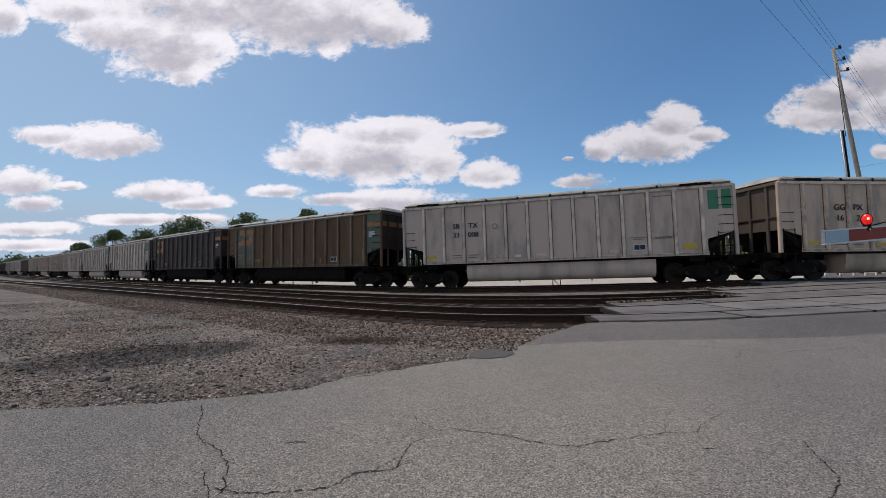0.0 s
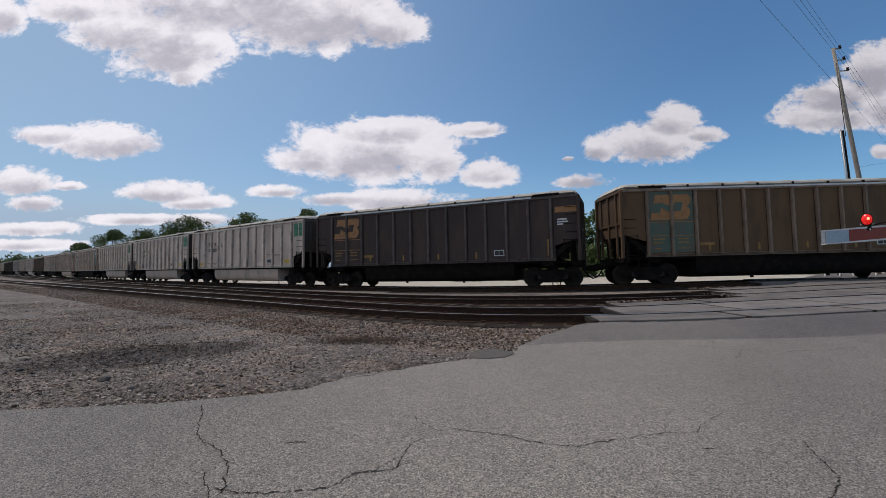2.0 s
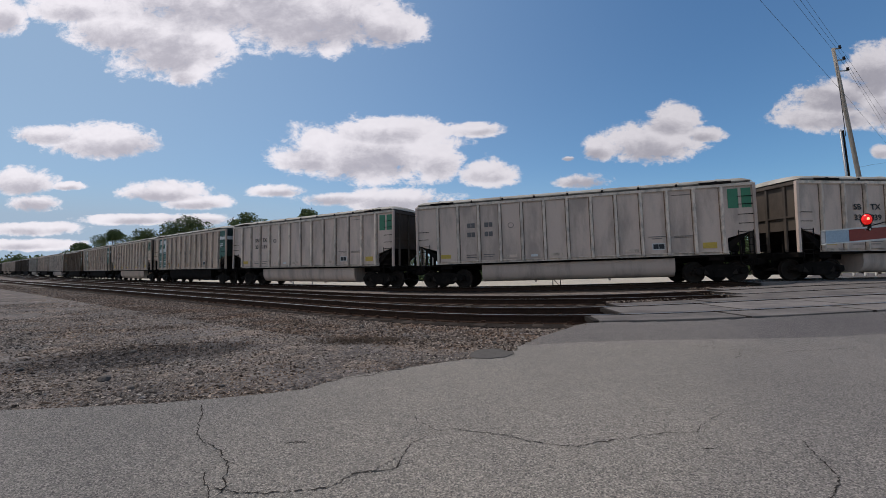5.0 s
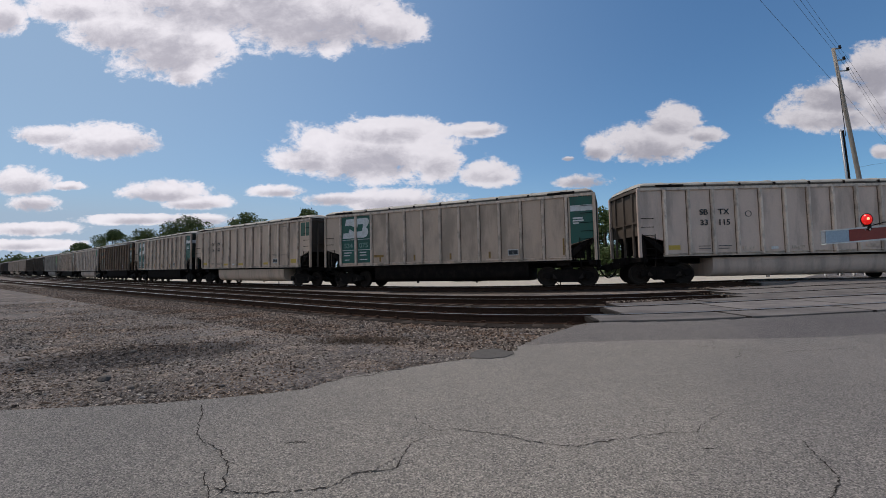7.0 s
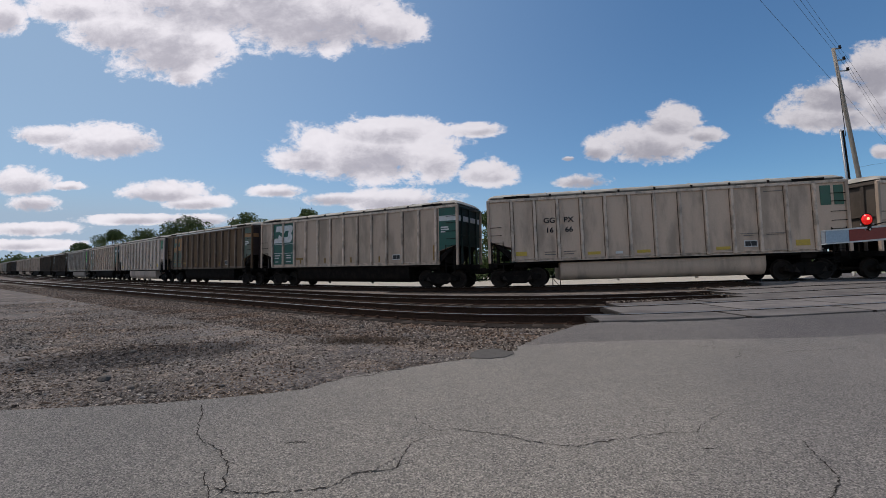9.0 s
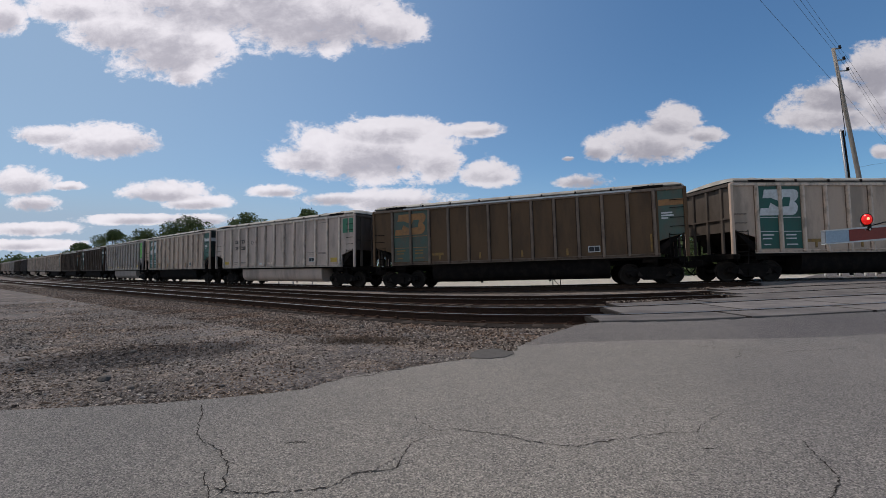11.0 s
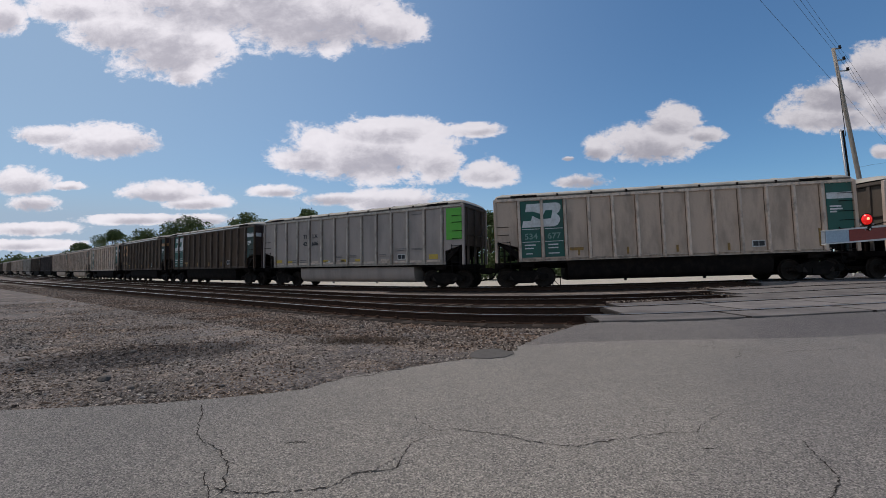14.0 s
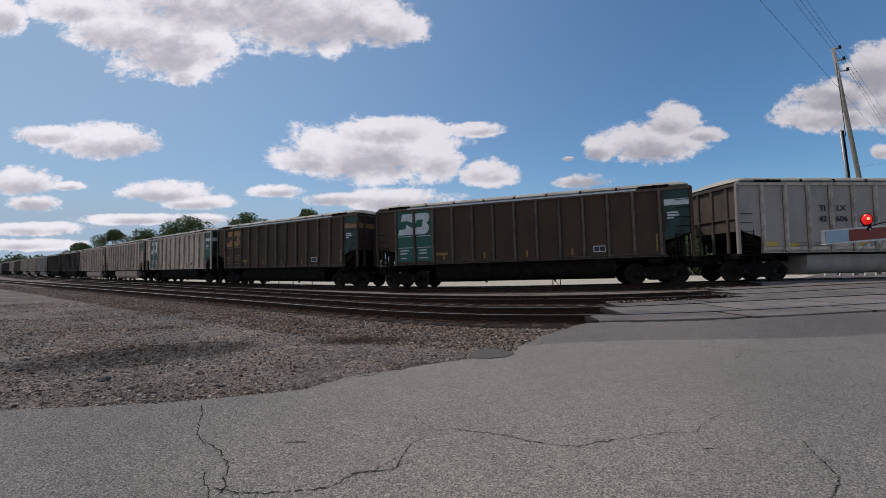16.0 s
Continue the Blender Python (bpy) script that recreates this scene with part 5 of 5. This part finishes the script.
def build_weeds():
    """Dead brown stalks in a loose mat beside the ballast."""
    rng = random.Random(12)
    bm = bmesh.new()
    for cx, cy, rx, ry, n in ((-1.45, 6.6, 0.8, 0.30, 900), (-5.9, 8.3, 0.5, 0.3, 160), (-0.2, 6.5, 0.8, 0.25, 130), (-3.3, 8.9, 0.6, 0.3, 90)):
        for _ in range(n):
            x, y = cx + rng.gauss(0, rx * 0.5), cy + rng.gauss(0, ry * 0.5)
            z = float(ground_height(np.array([x]), np.array([y]))[0]) + 0.01
            a, l, up = rng.uniform(0, 6.28), rng.uniform(0.04, 0.16), rng.uniform(0.005, 0.06)
            d = Vector((math.cos(a) * l, math.sin(a) * l * 0.6, up))
            w = Vector((-math.sin(a), math.cos(a), 0)) * rng.uniform(0.002, 0.006)
            p = Vector((x, y, z))
            q = [bm.verts.new(p + w), bm.verts.new(p - w), bm.verts.new(p + d - w * 0.3), bm.verts.new(p + d + w * 0.3)]
            bm.faces.new(q)
            q2 = [bm.verts.new(v.co + Vector((0, 0, 0.004))) for v in q]
            bm.faces.new(q2[::-1])
    tagged(part("dead_weeds", bm, material("dead_stalks", (0.10, 0.066, 0.042), 0.9, second=(0.05, 0.034, 0.024), amount=0.8, scale=14, grain=60, bump=0.0)), "dead brown weeds and litter beside the ballast", "dead weeds", kind="stuff")


# ---------------------------------------------------------------- trees
def leaf_cloud(clumps, n, size, seed, mat):
    """Leaves about the clumps' middles and skins, each a small bent blade."""
    rng = np.random.RandomState(seed)
    c = np.array([k[:3] for k in clumps])
    r = np.array([k[3:6] for k in clumps])
    weight = r[:, 0] * r[:, 1] * r[:, 2]
    weight = weight ** 0.75
    pick = rng.choice(len(clumps), n, p=weight / weight.sum())
    d = rng.normal(0, 1, (n, 3))
    d /= np.linalg.norm(d, axis=1)[:, None]
    centre = c[pick] + d * r[pick] * (rng.uniform(0.35, 1.0, (n, 1)) ** 0.6 + np.abs(rng.normal(0, 0.10, (n, 1))))
    a = rng.normal(0, 1, (n, 3))
    a /= np.linalg.norm(a, axis=1)[:, None]
    b = np.cross(a, d + rng.normal(0, 0.5, (n, 3)))
    b /= np.linalg.norm(b, axis=1)[:, None] + 1e-6
    k = size * rng.uniform(0.6, 1.5, (n, 1))
    up = np.cross(a, b) * k * 0.25
    v = np.stack([centre - a * k, centre - b * k * 0.5 + up, centre + a * k, centre + b * k * 0.5 + up], 1)
    i = 4 * np.arange(n)[:, None]
    faces = np.concatenate([np.concatenate([i, i + 1, i + 2], 1), np.concatenate([i, i + 2, i + 3], 1)])
    me = bpy.data.meshes.new("crown")
    me.from_pydata(v.reshape(-1, 3).tolist(), [], faces.tolist())
    me.materials.append(mat)
    return me


def build_tree(x, y, height, spread, seed, leaf, size, count, label, low=0.3, kind="tree", trunk=True, columns=1.0):
    rng = random.Random(seed)
    z0 = float(ground_height(np.array([x]), np.array([y]))[0]) - 0.05
    tree = tagged(new(kind, None), label, "tree" if kind == "tree" else "bush", "trees beyond the tracks")
    tree.matrix_basis = pose(x, y, z0)
    bm = bmesh.new()
    r = 0.02 * height + 0.04
    top = Vector((rng.uniform(-0.04, 0.04) * height, rng.uniform(-0.04, 0.04) * height, height * 0.8))
    tube(bm, [Vector((0, 0, 0)), top * 0.35 + Vector((0.05, 0, 0)), top * 0.7, top], r, 8, taper=[r * 1.25, r, r * 0.6, r * 0.15])
    clumps = []
    for i in range(11):
        k = low + (0.95 - low) * (i + rng.random()) / 11
        a = i * 2.4 + rng.uniform(-0.5, 0.5)
        wide = spread * (math.sin(math.pi * min(1, (k - low) / (1 - low) * 0.8 + 0.18)) ** 0.7) * rng.uniform(0.5, 0.95)
        start = top * min(1, k * 0.95)
        tip = Vector((math.cos(a) * wide, math.sin(a) * wide, height * k + rng.uniform(0, 0.08) * height))
        tube(bm, [start, (start + tip) / 2 + Vector((0, 0, 0.04 * height)), tip], r * 0.3, 5, taper=[r * 0.4, r * 0.22, r * 0.06])
        for _ in range(3):
            q = tip + Vector((rng.gauss(0, 0.22), rng.gauss(0, 0.22), rng.gauss(0, 0.12))) * spread
            s = spread * rng.uniform(0.26, 0.48)
            clumps.append((q.x, q.y, min(q.z, height * 0.93), s * columns, s * columns, s * 0.8))
    clumps.append((top.x, top.y, height * 0.88, spread * 0.3, spread * 0.3, height * 0.12))
    if trunk:
        part("trunk", bm, M["bark"], tree)
    else:
        bm.free()
    part("crown", leaf_cloud(clumps, count, size, seed, leaf), None, tree)
    return tree


def build_trees():
    far, near = M["far_leaf"], M["leaf"]
    for i, (x, y, h, w) in enumerate([(-86, 95, 7.6, 3.4), (-79.5, 95, 10.9, 3.4), (-64, 85, 10.0, 3.6), (-59, 87, 11.2, 4.4), (-54.5, 85, 12.4, 4.6), (-50.5, 84, 10.2, 2.6), (-30.2, 60, 10.0, 3.0), (-20.2, 50, 7.3, 1.8), (-17.2, 50, 9.0, 2.0)]):
        build_tree(x, y, h, w, 20 + i, far, 0.20 if y > 70 else 0.14, 6500, "tall leafy green tree behind the coal train", 0.15)
    for i, (x, h, w) in enumerate([(-215, 7.5, 9), (-203, 8, 8), (-193, 8.5, 8), (-182, 10.2, 9), (-174, 8.5, 8), (-166, 7.6, 7), (-158, 6.8, 6), (-150, 6.0, 6)]):
        build_tree(x, 172 + (i % 3) * 4, h * 0.72, w * 0.8, 50 + i, far, 0.6, 1500, "distant dark green tree at the horizon", 0.05)
    for i, (x, y, h, w) in enumerate([(3.6, 30, 5.3, 1.6), (7.4, 33, 5.8, 2.2), (10.6, 32, 4.9, 1.8), (12.6, 30.5, 5.2, 1.8), (15.2, 30, 6.6, 1.35), (17.6, 33, 5.0, 1.9), (20.6, 31.5, 6.4, 1.9), (23.0, 32.5, 6.3, 2.2), (25.6, 31, 6.0, 1.7)]):
        build_tree(x * 1.22, y * 1.22, h * 1.2, w * 1.2, 80 + i, near, 0.15, 4600, ("leafy green tree in the sun behind the train", "vine-covered narrow tree behind the train")[i == 4], 0.06)
    for i, (x, y, h, w) in enumerate([(2, 29.5, 1.6, 1.8), (5.5, 30, 1.8, 2.0), (9, 29.5, 2.0, 2.0), (12, 29, 2.2, 1.9), (14.6, 28.6, 3.2, 1.5), (17.5, 29, 2.2, 2.0), (20.8, 28.8, 2.6, 1.8), (23.5, 29, 2.4, 1.9), (-3, 34, 1.8, 2.2), (-8, 40, 2.0, 2.6), (28, 33, 3.0, 2.0)]):
        build_tree(x * 1.22, y * 1.22, h * 1.2, w * 1.2, 110 + i, near, 0.14, 2600, "low sunlit green bush beyond the tracks", 0.0, "bush")


# ---------------------------------------------------------------- poles, wires and the crossing's own gear
def build_pole():
    pole = tagged(new("utility_pole"), "leaning grey timber utility pole with three insulator arms", "utility pole")
    pole.matrix_basis = pose(27.5, 25.0, 0.3)
    a, b = Vector((0, 0, -0.1)), Vector((25.43 - 27.5, 0, 14.85))
    bm = bmesh.new()
    tube(bm, [a.lerp(b, k) for k in (0, 0.25, 0.5, 0.75, 1)], 0.15, 12, taper=[0.14, 0.13, 0.12, 0.105, 0.09])
    part("post", bm, M["pole"], pole)
    for k, (x, z) in enumerate(((25.87, 15.25), (26.09, 14.5), (26.3, 13.78))):
        root = a.lerp(b, (z - 0.35) / 14.95)
        tip = Vector((x - 27.5, 0, z - 0.42))
        bm = bmesh.new()
        tube(bm, [root, tip], 0.04, 6)
        arm = part("insulator_arm", bm, M["steel"], pole)
        bm = bmesh.new()
        tube(bm, [tip, tip + Vector((0, 0, 0.08)), tip + Vector((0, 0, 0.10)), tip + Vector((0, 0, 0.2))], 0.06, 8, taper=[0.09, 0.09, 0.06, 0.07])
        part("insulator", bm, M["black"], arm, "dark insulator")
    bm = bmesh.new()
    tube(bm, [(-1.75, -0.16, 9.0), (-2.05, -0.13, 13.8)], 0.02, 5)
    part("ground_wire", bm, M["wire"], pole)
    post = tagged(new("steel_post"), "slim steel signal post with a dark bar for its shaded side", "post")
    post.matrix_basis = pose(28.4, 27.0, 0.3)
    bm = bmesh.new()
    tube(bm, [(0, 0, -0.1), (-0.77, 0, 10.17)], 0.065, 8)
    part("post", bm, M["steel"], post)
    # black bar added on the right as the post's shaded side
    bm = bmesh.new()
    tube(bm, [(0.12, -0.06, 0), (-0.65, -0.06, 10.1)], 0.06, 6)
    part("cable_pipe", bm, M["black"], post)
    wires = [((19.59, 20.5, 15.32), (25.87, 25.0, 15.25), (45.63, 40.0, 16.65)), ((18.32, 19.5, 14.63), (26.09, 25.0, 14.5), (45.41, 40.0, 15.88)),
             ((17.04, 18.5, 13.94), (26.3, 25.0, 13.78), (45.48, 40.0, 15.11)), ((12.85, 15.4, 11.83), (26.0, 24.8, 11.75), (45.23, 40.0, 13.94)), ((26.63, 25.0, 7.35), (29.75, 27.0, 8.02), (34.06, 30.0, 8.9))]
    for k, (p, q, r) in enumerate(wires):
        p, q, r = Vector(p), Vector(q), Vector(r)
        if k < 4:
            p, r = q + (p - q) * 6.0, q + (r - q) * 1.6
        pts = []
        for u, v in ((p, q), (q, r)):
            for i in range(9):
                t = i / 8
                pts.append(u.lerp(v, t) - Vector((0, 0, 0.02 * 4 * t * (1 - t))))
        pts.pop(9)
        bm = bmesh.new()
        tube(bm, pts, 0.0065, 5)
        tagged(part("overhead_wire", bm, M["wire"]), "thin dark overhead wire strung from the timber pole", "wire", "overhead wires")


def build_gate():
    """The lowered gate arm over the road, with its tip lamp, on a stand beside the road."""
    gate = tagged(new("crossing_gate"), "lowered red and white crossing gate arm with a lit tip lamp", "crossing gate")
    gate.matrix_basis = pose(2.905, 3.0, 1.346)
    slope = 0.0616
    def bar(name, x0, x1, z0, z1, y0, y1, mat, parent, label=""):
        bm = bmesh.new()
        grow = 0.016
        prism(bm, [(x0, x0 * slope + z0), (x1, x1 * slope + z0), (x1, x1 * (slope + grow) + z1), (x0, x0 * (slope + grow) + z1)], y0, y1)
        return part(name, bm, M[mat], parent, label)
    arm = bar("arm", 0.0, 6.3, 0.004, 0.106, 0.0, 0.03, "steel", gate, "pale painted arm")
    stripes = [(0.006, 0.18), (0.183, 0.58), (0.583, 0.98), (0.983, 1.38), (1.383, 1.78), (1.783, 2.18), (2.183, 2.58), (2.583, 2.98), (2.983, 3.38)]
    for k, (a, b) in enumerate(stripes):
        bar("stripe", a, b, 0.011, 0.099, -0.004, 0.0, "gate_red" if k % 2 else "gate_white", arm, "red stripe" if k % 2 else "pale reflective stripe")
    bar("edge_strip", 0.0, 6.3, 0.100, 0.108, -0.007, 0.032, "white", arm)
    bar("edge_strip", 0.0, 6.3, 0.0, 0.007, -0.007, 0.032, "white", arm)
    lamp = new("tip_lamp")
    lamp.parent = gate
    lamp.matrix_basis = pose(0.326, 0.0, 0.188, 0, 0, -44) @ Matrix.Diagonal((0.64, 1, 0.9, 1))
    bm = bmesh.new()
    lathe_y(bm, [(0.012, -0.030), (0.03, -0.027), (0.042, -0.018), (0.047, 0.0)], 24)
    part("lens", bm, M["red_glow"], lamp, "glowing red lens")
    bm = bmesh.new()
    lathe_y(bm, [(0.004, -0.036), (0.011, -0.033), (0.013, -0.026)], 12)
    bmesh.ops.translate(bm, verts=bm.verts, vec=(0.010, 0, 0.004))
    part("bulb", bm, M["hot"], lamp, "bright bulb behind the lens")
    bm = bmesh.new()
    lathe_y(bm, [(0.050, -0.004), (0.053, 0.0), (0.053, 0.05), (0.03, 0.075)], 20)
    part("housing", bm, M["black"], lamp)
    bm = bmesh.new()
    box(bm, -0.036, 0.036, -0.010, 0.045, -0.098, -0.035, 0.012)
    part("bracket", bm, M["black"], lamp)
    for x, z in ((-0.022, -0.088), (0.022, -0.088), (-0.052, -0.042), (0.05, -0.042)):
        bm = bmesh.new()
        lathe_y(bm, [(0.003, -0.020), (0.008, -0.018), (0.009, -0.008)], 8)
        bmesh.ops.translate(bm, verts=bm.verts, vec=(x, 0, z))
        part("bolt", bm, M["steel"], lamp)
    bm = bmesh.new()
    tube(bm, [(0.04, 0.03, -0.05), (0.09, 0.03, -0.042), (0.14, 0.03, -0.030), (0.3, 0.03, -0.025)], 0.005, 6)
    part("cable", bm, M["black"], lamp)
    # stand at the road's side
    bm = bmesh.new()
    tube(bm, [(6.4, 0.12, -1.30), (6.4, 0.12, 1.6)], 0.07, 10)
    part("mast", bm, M["steel"], gate)
    bm = bmesh.new()
    box(bm, 6.15, 6.65, 0.0, 0.32, -0.15, 0.75, 0.03)
    part("mechanism", bm, M["steel"], gate)
    bm = bmesh.new()
    box(bm, 6.05, 6.75, -0.22, 0.45, -1.36, -1.22, 0.02)
    part("footing", bm, M["concrete"], gate)


def build_far_signal():
    signal = tagged(new("crossing_signal"), "crossing signal mast with a lit red lamp beyond the train", "crossing signal")
    signal.matrix_basis = pose(23.9, 24.0, 0.35)
    bm = bmesh.new()
    tube(bm, [(0, 0, -0.1), (0, 0, 4.9)], 0.06, 10)
    part("mast", bm, M["steel"], signal)
    bm = bmesh.new()
    box(bm, -0.6, 0.6, -0.05, 0.03, 3.2, 3.28, 0.01)
    part("lamp_bar", bm, M["steel"], signal)
    for e in (-1, 1):
        head = new("lamp_head")
        head.parent = signal
        head.matrix_basis = pose(e * 0.37, -0.08, 3.25)
        bm = bmesh.new()
        lathe_y(bm, [(0.02, -0.05), (0.10, -0.045), (0.15, -0.02), (0.155, 0.0)], 18)
        part("lens", bm, M["red_glow" if e < 0 else "gate_red"], head, "lit red lens" if e < 0 else "dark red lens")
        bm = bmesh.new()
        lathe_y(bm, [(0.30, 0.0), (0.30, 0.02), (0.17, 0.03), (0.15, 0.14)], 20)
        part("hood", bm, M["black"], head)
    for a in (42, -42):
        bm = bmesh.new()
        box(bm, -0.6, 0.6, -0.10 - 0.012 * (a > 0), -0.085 - 0.012 * (a > 0), -0.11, 0.11, 0.004)
        part("crossbuck_board", bm, M["white"], signal, "white crossbuck board", pose(0, 0, 4.25, 0, a))


def build_small_gear():
    bm = bmesh.new()
    tube(bm, [(0, 0, -0.7), (0, 0, 0.42)], 0.06, 8)
    box(bm, -0.08, 0.08, -0.08, 0.08, 0.38, 0.44, 0.01)
    post = mesh_of("guard_post", bm, M["barrier"])
    for k, (x, y) in enumerate([(20.75, 21.5), (21.54, 21.5), (22.28, 21.5), (22.92, 21.5), (23.5, 21.5), (-13.7, 33.0), (-12.5, 33.0), (-10.9, 33.0)]):
        z = float(ground_height(np.array([x]), np.array([y]))[0])
        tagged(part("guard_post", post, None, m=pose(x, y, z + 0.1)), "short pale concrete guard post beyond the tracks", "post", "guard posts")
    stand = tagged(new("track_stand"), "small black iron stand beside the far track", "track stand")
    z = float(ground_height(np.array([6.0]), np.array([21.0]))[0])
    stand.matrix_basis = pose(6.0, 21.0, z)
    for x in (-0.2, 0.2):
        bm = bmesh.new()
        tube(bm, [(x, 0, -0.05), (x, 0, 0.55)], 0.025, 6)
        part("leg", bm, M["black"], stand)
    bm = bmesh.new()
    tube(bm, [(-0.2, 0, 0.50), (0.18, 0, 0.05)], 0.018, 6)
    part("brace", bm, M["black"], stand)
    bm = bmesh.new()
    box(bm, -0.26, 0.26, -0.05, 0.05, 0.52, 0.60, 0.01)
    part("top", bm, M["black"], stand)


build_cracks()
build_trees()
build_pole()
build_gate()
build_far_signal()
build_small_gear()
build_weeds()
build_stones()


motions()
